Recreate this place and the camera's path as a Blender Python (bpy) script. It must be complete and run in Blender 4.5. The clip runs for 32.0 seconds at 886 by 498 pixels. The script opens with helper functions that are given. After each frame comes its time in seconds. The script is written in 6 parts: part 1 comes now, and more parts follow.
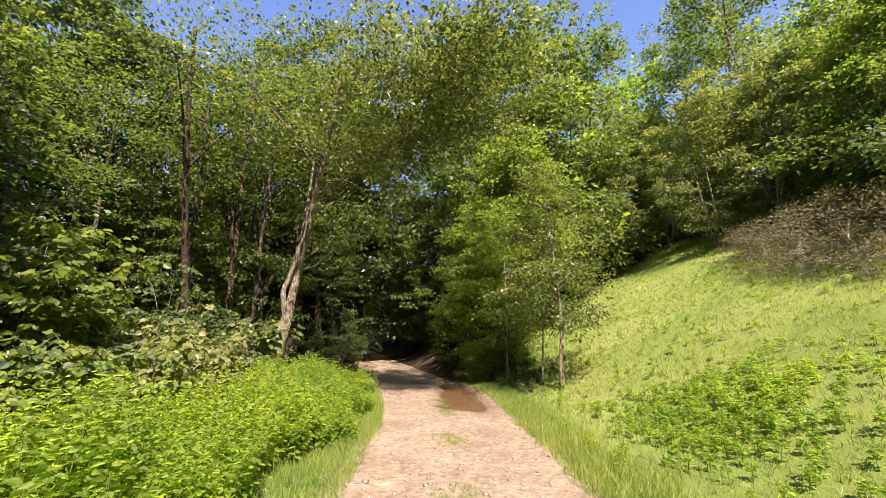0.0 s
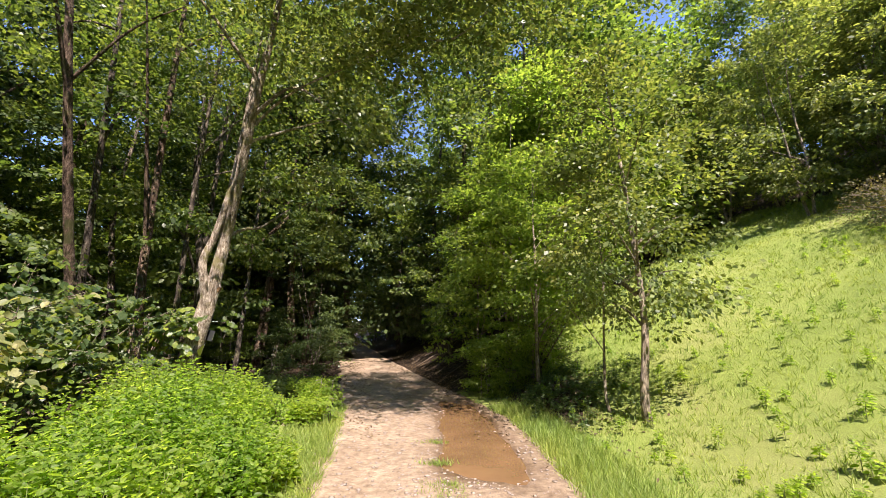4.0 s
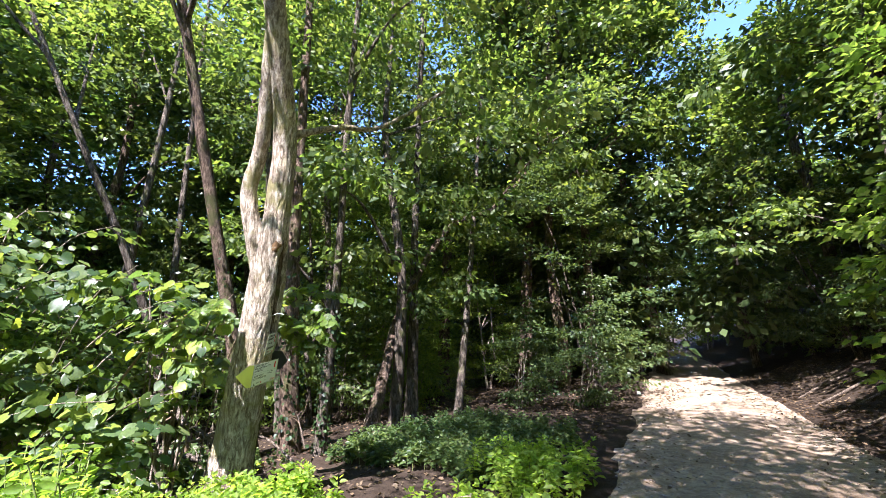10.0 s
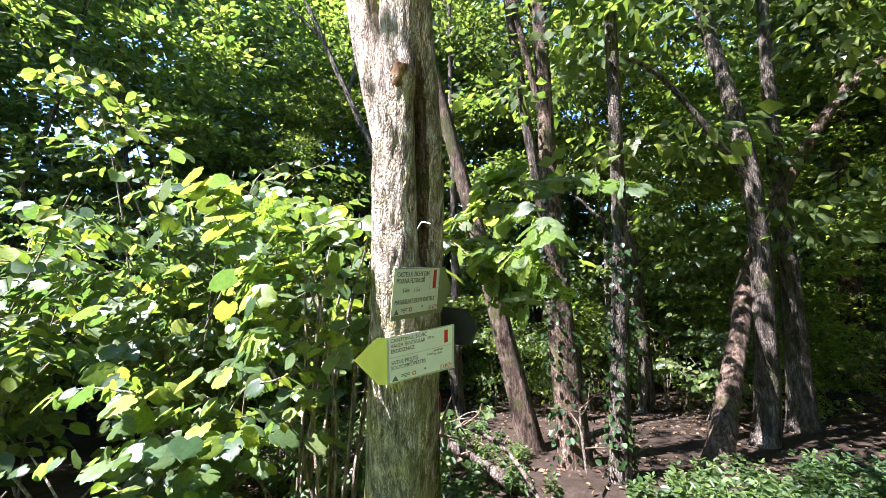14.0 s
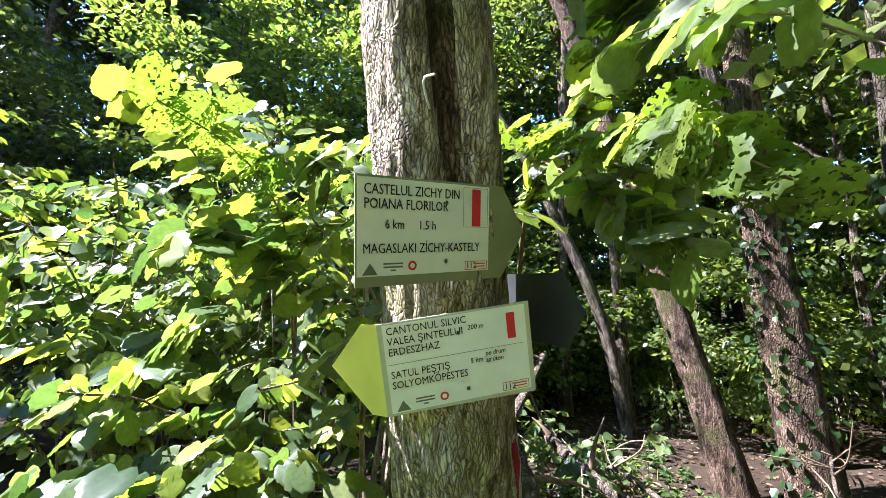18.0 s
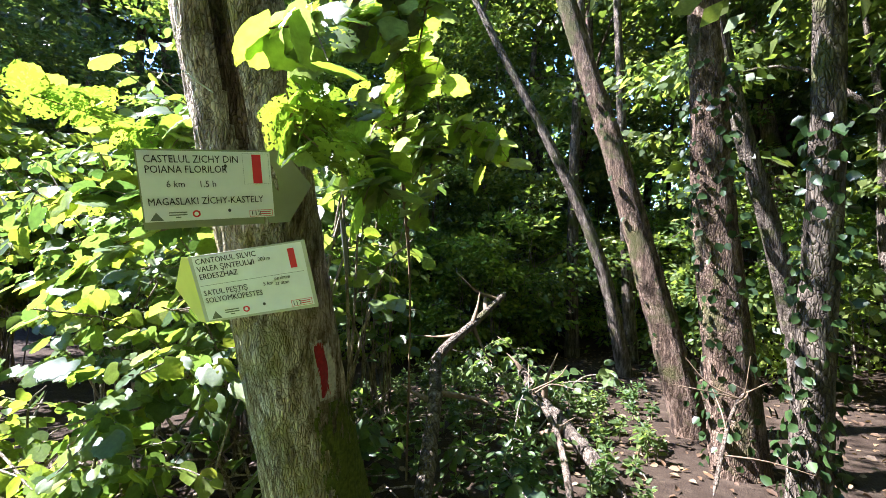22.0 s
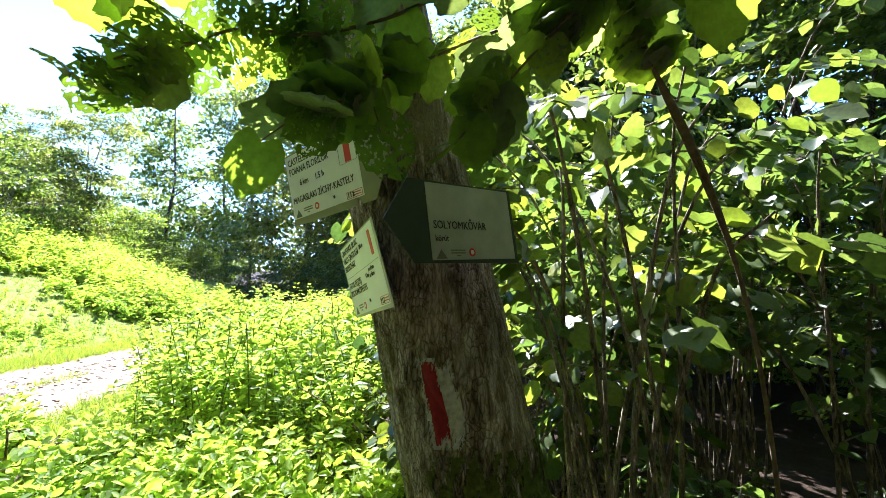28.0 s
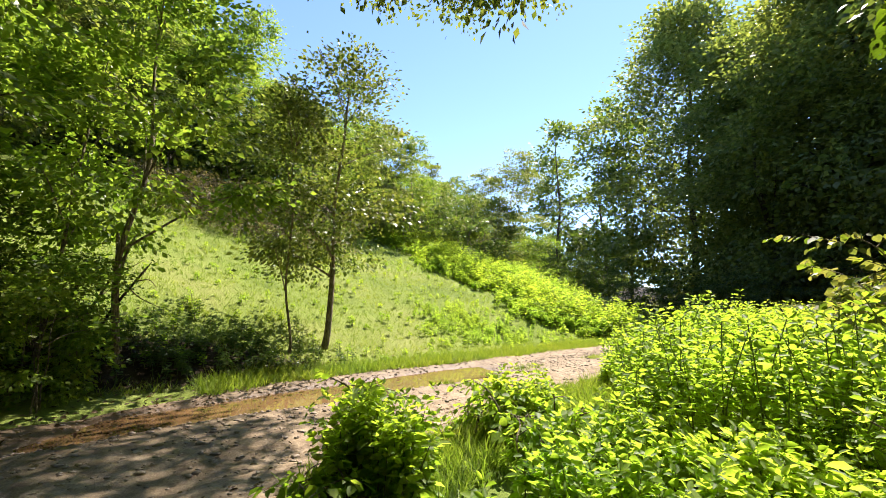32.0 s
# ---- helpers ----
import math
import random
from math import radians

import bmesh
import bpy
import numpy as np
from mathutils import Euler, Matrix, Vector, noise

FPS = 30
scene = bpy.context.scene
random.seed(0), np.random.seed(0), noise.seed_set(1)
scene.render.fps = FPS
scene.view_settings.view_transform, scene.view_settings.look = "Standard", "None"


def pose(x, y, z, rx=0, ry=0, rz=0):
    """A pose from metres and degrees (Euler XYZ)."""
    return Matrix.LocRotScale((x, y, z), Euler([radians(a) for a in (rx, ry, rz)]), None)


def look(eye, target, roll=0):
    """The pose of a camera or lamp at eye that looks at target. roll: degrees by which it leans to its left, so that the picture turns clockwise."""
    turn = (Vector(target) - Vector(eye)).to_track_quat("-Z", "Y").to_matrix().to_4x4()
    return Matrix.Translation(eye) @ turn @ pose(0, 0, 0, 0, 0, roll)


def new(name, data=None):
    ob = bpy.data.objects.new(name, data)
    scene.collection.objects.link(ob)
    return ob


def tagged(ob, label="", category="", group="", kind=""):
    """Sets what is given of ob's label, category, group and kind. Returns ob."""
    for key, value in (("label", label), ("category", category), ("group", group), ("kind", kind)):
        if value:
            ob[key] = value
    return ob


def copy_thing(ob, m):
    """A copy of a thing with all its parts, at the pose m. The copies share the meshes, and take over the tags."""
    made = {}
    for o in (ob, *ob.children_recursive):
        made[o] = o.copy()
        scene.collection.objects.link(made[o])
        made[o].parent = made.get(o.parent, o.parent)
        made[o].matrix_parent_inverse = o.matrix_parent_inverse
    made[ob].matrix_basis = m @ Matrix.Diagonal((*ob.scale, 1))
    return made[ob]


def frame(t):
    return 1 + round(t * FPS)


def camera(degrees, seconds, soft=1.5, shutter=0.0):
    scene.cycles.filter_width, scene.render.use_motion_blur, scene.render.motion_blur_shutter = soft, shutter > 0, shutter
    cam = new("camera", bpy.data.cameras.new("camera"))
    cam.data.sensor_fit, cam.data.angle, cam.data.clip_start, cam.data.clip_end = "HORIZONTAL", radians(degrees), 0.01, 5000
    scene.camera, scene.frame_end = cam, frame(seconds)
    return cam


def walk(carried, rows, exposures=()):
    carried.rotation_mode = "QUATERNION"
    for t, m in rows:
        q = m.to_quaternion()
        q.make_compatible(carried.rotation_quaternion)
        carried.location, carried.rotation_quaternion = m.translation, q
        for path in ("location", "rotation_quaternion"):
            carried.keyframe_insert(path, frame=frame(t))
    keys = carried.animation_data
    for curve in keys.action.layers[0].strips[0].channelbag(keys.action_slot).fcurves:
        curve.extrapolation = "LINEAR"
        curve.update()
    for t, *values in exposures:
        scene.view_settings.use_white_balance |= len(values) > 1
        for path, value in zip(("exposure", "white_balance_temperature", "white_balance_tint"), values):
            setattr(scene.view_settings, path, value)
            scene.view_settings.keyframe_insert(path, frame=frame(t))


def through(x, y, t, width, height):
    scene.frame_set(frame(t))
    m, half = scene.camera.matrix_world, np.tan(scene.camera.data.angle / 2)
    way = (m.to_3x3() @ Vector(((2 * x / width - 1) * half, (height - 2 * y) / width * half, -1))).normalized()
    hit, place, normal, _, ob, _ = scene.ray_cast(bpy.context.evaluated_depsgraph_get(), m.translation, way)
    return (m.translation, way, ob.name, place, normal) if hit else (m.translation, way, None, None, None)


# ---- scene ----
cam = camera(94.7, 32.0, soft=0.85)
PATH = [
    (0, (0.762, -0.679, 1.457), (0.737, 1.267, 1.917), -0.4),
    (0.5, (0.792, -0.249, 1.494), (0.77, 1.701, 1.939), -0.3),
    (1, (0.774, 0.303, 1.53), (0.753, 2.256, 1.962), -0.4),
    (1.5, (0.816, 0.961, 1.55), (0.792, 2.915, 1.978), -0.4),
    (2, (0.76, 1.602, 1.533), (0.735, 3.555, 1.963), -0.3),
    (2.5, (0.778, 2.26, 1.528), (0.75, 4.212, 1.96), -0.2),
    (3, (0.698, 2.89, 1.515), (0.669, 4.842, 1.948), -0.0),
    (3.5, (0.68, 3.592, 1.54), (0.647, 5.545, 1.971), 0.1),
    (5.5, (0.824, 6.043, 1.656), (0.74, 7.992, 2.1), -0.1),
    (6, (0.656, 6.921, 1.721), (0.527, 8.867, 2.165), -0.1),
    (6.5, (0.563, 7.555, 1.718), (0.364, 9.493, 2.169), -0.0),
    (7, (0.555, 8.168, 1.685), (0.266, 10.092, 2.145), -0.3),
    (7.5, (0.522, 8.732, 1.658), (0.122, 10.636, 2.123), -0.5),
    (8, (0.406, 9.326, 1.649), (-0.124, 11.197, 2.115), -0.4),
    (8.5, (0.363, 9.891, 1.617), (-0.342, 11.702, 2.087), -0.4),
    (9, (0.103, 10.452, 1.61), (-0.793, 12.178, 2.079), -0.2),
    (9.5, (-0.092, 10.992, 1.636), (-1.207, 12.586, 2.1), -0.1),
    (10, (-0.346, 11.465, 1.636), (-1.679, 12.886, 2.089), 0.0),
    (10.5, (-0.589, 11.915, 1.611), (-2.104, 13.145, 2.047), -0.1),
    (11, (-0.862, 12.305, 1.594), (-2.522, 13.342, 2.003), 0.2),
    (11.5, (-1.136, 12.663, 1.578), (-2.906, 13.516, 1.956), 0.2),
    (12, (-1.432, 12.951, 1.563), (-3.28, 13.629, 1.916), 0.2),
    (12.5, (-1.839, 13.019, 1.552), (-3.743, 13.536, 1.882), 0.3),
    (13, (-2.219, 13.084, 1.559), (-4.159, 13.461, 1.868), 0.3),
    (13.5, (-2.513, 13.254, 1.592), (-4.477, 13.51, 1.874), 0.3),
    (15.5, (-3.384, 13.733, 1.506), (-5.355, 13.518, 1.773), 0.1),
    (16, (-3.565, 13.672, 1.496), (-5.525, 13.375, 1.76), 0.3),
    (16.5, (-3.683, 13.637, 1.487), (-5.629, 13.251, 1.744), 0.4),
    (17, (-3.739, 13.642, 1.487), (-5.665, 13.17, 1.746), 0.3),
    (17.5, (-3.796, 13.689, 1.479), (-5.7, 13.134, 1.74), 0.1),
    (18, (-3.836, 13.768, 1.47), (-5.712, 13.128, 1.739), -0.1),
    (18.5, (-3.854, 13.85, 1.452), (-5.704, 13.142, 1.726), -0.4),
    (19, (-3.78, 13.924, 1.441), (-5.611, 13.164, 1.704), -0.2),
    (19.5, (-3.612, 13.984, 1.449), (-5.433, 13.191, 1.683), -0.1),
    (20, (-3.454, 14.056, 1.452), (-5.274, 13.249, 1.637), -0.2),
    (20.5, (-3.412, 14.168, 1.438), (-5.233, 13.35, 1.56), -0.1),
    (21, (-3.484, 14.361, 1.432), (-5.309, 13.547, 1.505), -0.4),
    (21.5, (-3.662, 14.519, 1.433), (-5.481, 13.689, 1.477), -0.4),
    (22, (-3.864, 14.627, 1.43), (-5.67, 13.769, 1.452), -0.3),
    (22.5, (-4.075, 14.9, 1.436), (-5.835, 13.95, 1.451), -0.3),
    (23, (-4.341, 14.996, 1.388), (-5.995, 13.87, 1.404), -0.1),
    (23.5, (-4.607, 15.054, 1.394), (-6.075, 13.696, 1.381), 0.2),
    (24, (-4.766, 15.061, 1.41), (-6.02, 13.503, 1.397), -0.1),
    (24.5, (-4.867, 15.007, 1.377), (-5.814, 13.246, 1.397), -0.2),
    (25, (-4.93, 14.935, 1.36), (-5.584, 13.045, 1.385), -0.2),
    (25.5, (-4.969, 14.913, 1.361), (-5.406, 12.962, 1.373), 0.2),
    (26, (-4.904, 14.864, 1.359), (-5.262, 12.896, 1.379), 0.2),
    (26.5, (-4.867, 14.722, 1.361), (-5.173, 12.746, 1.414), -0.2),
    (28.5, (-5.146, 14.651, 1.252), (-4.933, 12.675, 1.476), -0.3),
    (29, (-5.129, 14.696, 1.217), (-4.81, 12.737, 1.463), -0.1),
    (29.5, (-4.996, 14.825, 1.23), (-4.607, 12.879, 1.479), -0.4),
    (30, (-4.839, 14.962, 1.22), (-4.281, 13.059, 1.481), -0.5),
    (30.5, (-4.661, 14.975, 1.213), (-3.897, 13.146, 1.48), -0.5),
    (31, (-4.57, 15.008, 1.185), (-3.549, 13.31, 1.461), -0.3),
    (31.5, (-4.526, 15.004, 1.176), (-3.225, 13.51, 1.45), -0.3),
    (32, (-4.499, 14.989, 1.181), (-2.951, 13.752, 1.453), 0.2),
]
EXPOSURES = [(0, 1.65, 6750, 29), (6, 1.98, 6200, 27), (8, 2.42, 5900, 28), (9, 2.6, 5700, 28), (12, 3.0, 5450, 30), (16, 3.2, 5450, 30), (20, 3.15, 5500, 29), (22, 3.35, 5500, 27), (23, 3.75, 5600, 24), (24, 4.05, 5700, 23), (26, 3.72, 5400, 28), (28.5, 2.5, 5700, 22), (30, 1.9, 6450, 17), (32, 1.66, 6650, 16)]
walk(cam, [(t, look(eye, target, roll)) for t, eye, target, roll in PATH], EXPOSURES)

# ---- world, sun ----
SUN_YAW, SUN_ELEV = 197.0, 54.0
world = bpy.data.worlds.new("sky")
scene.world = world
world.use_nodes = True
sky = world.node_tree.nodes.new("ShaderNodeTexSky")
sky.sky_type, sky.sun_disc = "NISHITA", False
sky.sun_elevation, sky.sun_rotation = radians(SUN_ELEV), radians(-SUN_YAW)
sky.air_density, sky.dust_density, sky.ozone_density = 0.75, 0.02, 5.0
back = world.node_tree.nodes["Background"]
back.inputs["Strength"].default_value = 0.13
world.node_tree.links.new(sky.outputs[0], back.inputs["Color"])
sun = new("sun", bpy.data.lights.new("sun", "SUN"))
sun.data.energy, sun.data.angle, sun.data.color = 4.4, radians(0.53), (1.0, 0.94, 0.84)
sun_dir = Vector((-math.sin(radians(SUN_YAW)) * math.cos(radians(SUN_ELEV)), math.cos(radians(SUN_YAW)) * math.cos(radians(SUN_ELEV)), math.sin(radians(SUN_ELEV))))
sun.matrix_world = look(sun_dir * 50, (0, 0, 0))


# ---- materials ----
def material(name):
    m = bpy.data.materials.new(name)
    m.use_nodes = True
    nt = m.node_tree
    return m, nt, nt.nodes["Principled BSDF"]


def node(nt, kind, **values):
    n = nt.nodes.new(kind)
    for key, value in values.items():
        n.inputs[key].default_value = value
    return n


def noise_tex(nt, scale, detail=6.0, rough=0.6, stretch=None, distortion=0.0):
    co = nt.nodes.new("ShaderNodeTexCoord")
    tex = node(nt, "ShaderNodeTexNoise", Scale=scale, Detail=detail, Roughness=rough, Distortion=distortion)
    if stretch:
        mp = nt.nodes.new("ShaderNodeMapping")
        mp.inputs["Scale"].default_value = stretch
        nt.links.new(co.outputs["Object"], mp.inputs["Vector"])
        nt.links.new(mp.outputs[0], tex.inputs["Vector"])
    else:
        nt.links.new(co.outputs["Object"], tex.inputs["Vector"])
    return tex


def ramp(nt, source, stops):
    r = nt.nodes.new("ShaderNodeValToRGB")
    els = r.color_ramp.elements
    while len(els) < len(stops):
        els.new(0.5)
    for e, (p, c) in zip(els, stops):
        e.position, e.color = p, (*c, 1)
    nt.links.new(source, r.inputs[0])
    return r


def bump(nt, bsdf, source, strength, distance):
    b = node(nt, "ShaderNodeBump", Strength=strength, Distance=distance)
    nt.links.new(source, b.inputs["Height"])
    nt.links.new(b.outputs[0], bsdf.inputs["Normal"])


def mix(nt, fac, a, b, kind="MIX"):
    m = nt.nodes.new("ShaderNodeMix")
    m.data_type, m.blend_type = "RGBA", kind
    for socket, value in ((m.inputs[0], fac), (m.inputs[6], a), (m.inputs[7], b)):
        if isinstance(value, (int, float)):
            socket.default_value = value
        elif isinstance(value, tuple):
            socket.default_value = (*value, 1)
        else:
            nt.links.new(value, socket)
    return m.outputs[2]


def leaf_material(name, dark, mid, light, through=0.42, gloss=0.42, eaten=False, glow=(1.65, 1.6, 0.7)):
    m, nt, b = material(name)
    geo = nt.nodes.new("ShaderNodeNewGeometry")
    col = ramp(nt, geo.outputs["Random Per Island"], [(0.0, dark), (0.45, mid), (0.85, light), (1.0, tuple(c * 1.15 for c in light))])
    tex = noise_tex(nt, 55.0, 3.0)
    shade = ramp(nt, tex.outputs["Fac"], [(0.3, (0.72, 0.72, 0.72)), (0.7, (1.1, 1.1, 1.0))])
    wide = noise_tex(nt, 0.55, 2.0)
    tone = ramp(nt, wide.outputs["Fac"], [(0.35, (0.8, 0.88, 0.85)), (0.65, (1.18, 1.08, 0.95))])
    base = mix(nt, 1.0, mix(nt, 1.0, col.outputs[0], shade.outputs[0], "MULTIPLY"), tone.outputs[0], "MULTIPLY")
    nt.links.new(base, b.inputs["Base Color"])
    b.inputs["Roughness"].default_value = gloss
    b.inputs["Specular IOR Level"].default_value = 0.36
    tr = nt.nodes.new("ShaderNodeBsdfTranslucent")
    warm = mix(nt, 1.0, base, glow, "MULTIPLY")
    nt.links.new(warm, tr.inputs["Color"])
    ms = node(nt, "ShaderNodeMixShader", Fac=through)
    nt.links.new(b.outputs[0], ms.inputs[1])
    nt.links.new(tr.outputs[0], ms.inputs[2])
    last = ms.outputs[0]
    if eaten:
        holes = noise_tex(nt, 95.0, 1.5)
        cut = ramp(nt, holes.outputs["Fac"], [(0.57, (0, 0, 0)), (0.585, (1, 1, 1))])
        clear = nt.nodes.new("ShaderNodeBsdfTransparent")
        m2 = nt.nodes.new("ShaderNodeMixShader")
        nt.links.new(cut.outputs[0], m2.inputs[0])
        nt.links.new(last, m2.inputs[1])
        nt.links.new(clear.outputs[0], m2.inputs[2])
        last = m2.outputs[0]
    nt.links.new(last, nt.nodes["Material Output"].inputs["Surface"])
    return m


def bark_material(name, dark, light, scale=1.0, moss=0.0, depth=0.02, green=(0.075, 0.085, 0.02), plate=58.0):
    m, nt, b = material(name)
    crack = noise_tex(nt, 22.0 * scale, 5.0, 0.65, (1, 1, 0.22), 0.6)
    spots = noise_tex(nt, 5.0, 4.0)
    fine = noise_tex(nt, 90.0, 4.0, 0.7, (1, 1, 0.4))
    col = ramp(nt, crack.outputs["Fac"], [(0.36, tuple(c * 0.5 for c in dark)), (0.46, dark), (0.62, light)])
    co = nt.nodes.new("ShaderNodeTexCoord")
    warp = node(nt, "ShaderNodeTexNoise", Scale=9.0, Detail=4.0)
    nt.links.new(co.outputs["Object"], warp.inputs["Vector"])
    shift = nt.nodes.new("ShaderNodeVectorMath")
    shift.operation = "MULTIPLY_ADD"
    shift.inputs[1].default_value = (0.045, 0.045, 0.16)
    nt.links.new(warp.outputs["Color"], shift.inputs[0])
    nt.links.new(co.outputs["Object"], shift.inputs[2])
    long = nt.nodes.new("ShaderNodeMapping")
    long.inputs["Scale"].default_value = (1, 1, 0.34)
    nt.links.new(shift.outputs[0], long.inputs["Vector"])
    plates = node(nt, "ShaderNodeTexVoronoi", Scale=plate * scale)
    plates.feature = "DISTANCE_TO_EDGE"
    nt.links.new(long.outputs[0], plates.inputs["Vector"])
    gaps = ramp(nt, plates.outputs["Distance"], [(0.0, (0.27, 0.24, 0.2)), (0.045, (0.7, 0.67, 0.63)), (0.11, (1.0, 1.0, 1.0)), (0.3, (1.12, 1.12, 1.12))])
    tone = ramp(nt, spots.outputs["Fac"], [(0.35, (0.62, 0.6, 0.55)), (0.65, (1.25, 1.22, 1.15))])
    worn = noise_tex(nt, 17.0, 4.0, 0.65, (1, 1, 0.5))
    shown = ramp(nt, worn.outputs["Fac"], [(0.36, (0.12, 0.12, 0.12)), (0.62, (0.9, 0.9, 0.9))])
    cracked = mix(nt, shown.outputs[0], col.outputs[0], mix(nt, 1.0, col.outputs[0], gaps.outputs[0], "MULTIPLY"))
    c = mix(nt, 1.0, cracked, tone.outputs[0], "MULTIPLY")
    if moss:
        grow = noise_tex(nt, 2.6, 5.0)
        where = ramp(nt, grow.outputs["Fac"], [(0.62 - 0.2 * moss, (0, 0, 0)), (0.72 - 0.2 * moss, (1, 1, 1))])
        c = mix(nt, where.outputs[0], c, mix(nt, 0.75, c, green))
    nt.links.new(c, b.inputs["Base Color"])
    b.inputs["Roughness"].default_value = 0.9
    b.inputs["Specular IOR Level"].default_value = 0.2
    both = nt.nodes.new("ShaderNodeMath")
    both.operation = "MULTIPLY_ADD"
    both.inputs[1].default_value = 0.3
    nt.links.new(fine.outputs["Fac"], both.inputs[0])
    relief = nt.nodes.new("ShaderNodeMath")
    relief.operation = "MULTIPLY_ADD"
    relief.inputs[1].default_value = 1.3
    nt.links.new(gaps.outputs[0], relief.inputs[0])
    nt.links.new(crack.outputs["Fac"], relief.inputs[2])
    nt.links.new(relief.outputs[0], both.inputs[2])
    bump(nt, b, both.outputs[0], 0.9, depth)
    return m


def plain(name, colour, rough=0.5, scale=30.0, vary=0.12, relief=0.0, spec=0.4):
    m, nt, b = material(name)
    tex = noise_tex(nt, scale, 5.0)
    lo, hi = tuple(c * (1 - vary) for c in colour), tuple(c * (1 + vary) for c in colour)
    r = ramp(nt, tex.outputs["Fac"], [(0.3, lo), (0.7, hi)])
    nt.links.new(r.outputs[0], b.inputs["Base Color"])
    b.inputs["Roughness"].default_value = rough
    b.inputs["Specular IOR Level"].default_value = spec
    if relief:
        bump(nt, b, tex.outputs["Fac"], 0.6, relief)
    return m


def ground_material():
    m, nt, b = material("ground")
    a, c, d = noise_tex(nt, 0.35, 5.0), noise_tex(nt, 6.0, 6.0, 0.7), noise_tex(nt, 60.0, 4.0, 0.7)
    grass = ramp(nt, a.outputs["Fac"], [(0.3, (0.125, 0.175, 0.035)), (0.5, (0.185, 0.235, 0.05)), (0.7, (0.245, 0.265, 0.08))])
    litter = ramp(nt, c.outputs["Fac"], [(0.3, (0.022, 0.014, 0.008)), (0.55, (0.042, 0.030, 0.019)), (0.75, (0.078, 0.058, 0.038))])
    attr = nt.nodes.new("ShaderNodeAttribute")
    attr.attribute_name = "meadow"
    edge = nt.nodes.new("ShaderNodeMath")
    edge.operation = "MULTIPLY_ADD"
    edge.inputs[1].default_value = 0.6
    nt.links.new(c.outputs["Fac"], edge.inputs[0])
    nt.links.new(attr.outputs["Fac"], edge.inputs[2])
    fac = ramp(nt, edge.outputs[0], [(0.65, (0, 0, 0)), (0.95, (1, 1, 1))])
    fleck = ramp(nt, d.outputs["Fac"], [(0.3, (0.6, 0.6, 0.6)), (0.7, (1.3, 1.3, 1.25))])
    base = mix(nt, 1.0, mix(nt, fac.outputs[0], litter.outputs[0], grass.outputs[0]), fleck.outputs[0], "MULTIPLY")
    nt.links.new(base, b.inputs["Base Color"])
    b.inputs["Roughness"].default_value = 0.95
    b.inputs["Specular IOR Level"].default_value = 0.14
    bump(nt, b, d.outputs["Fac"], 0.8, 0.03)
    return m


def road_material():
    m, nt, b = material("dirt_road")
    a, c, d = noise_tex(nt, 1.1, 6.0), noise_tex(nt, 9.0, 7.0, 0.72), noise_tex(nt, 75.0, 4.0, 0.7)
    col = ramp(nt, c.outputs["Fac"], [(0.28, (0.13, 0.085, 0.05)), (0.5, (0.29, 0.225, 0.148)), (0.75, (0.46, 0.38, 0.265))])
    tone = ramp(nt, a.outputs["Fac"], [(0.32, (0.72, 0.66, 0.58)), (0.62, (1.1, 1.08, 1.05))])
    fleck = ramp(nt, d.outputs["Fac"], [(0.3, (0.62, 0.6, 0.58)), (0.72, (1.25, 1.25, 1.25))])
    base = mix(nt, 1.0, mix(nt, 1.0, col.outputs[0], tone.outputs[0], "MULTIPLY"), fleck.outputs[0], "MULTIPLY")
    wet = nt.nodes.new("ShaderNodeAttribute")
    wet.attribute_name = "wet"
    base = mix(nt, wet.outputs["Fac"], base, mix(nt, 1.0, base, (0.42, 0.34, 0.27), "MULTIPLY"))
    nt.links.new(base, b.inputs["Base Color"])
    dry = ramp(nt, wet.outputs["Fac"], [(0.0, (0.92, 0.92, 0.92)), (1.0, (0.4, 0.4, 0.4))])
    nt.links.new(dry.outputs[0], b.inputs["Roughness"])
    bump(nt, b, c.outputs["Fac"], 0.7, 0.04)
    return m


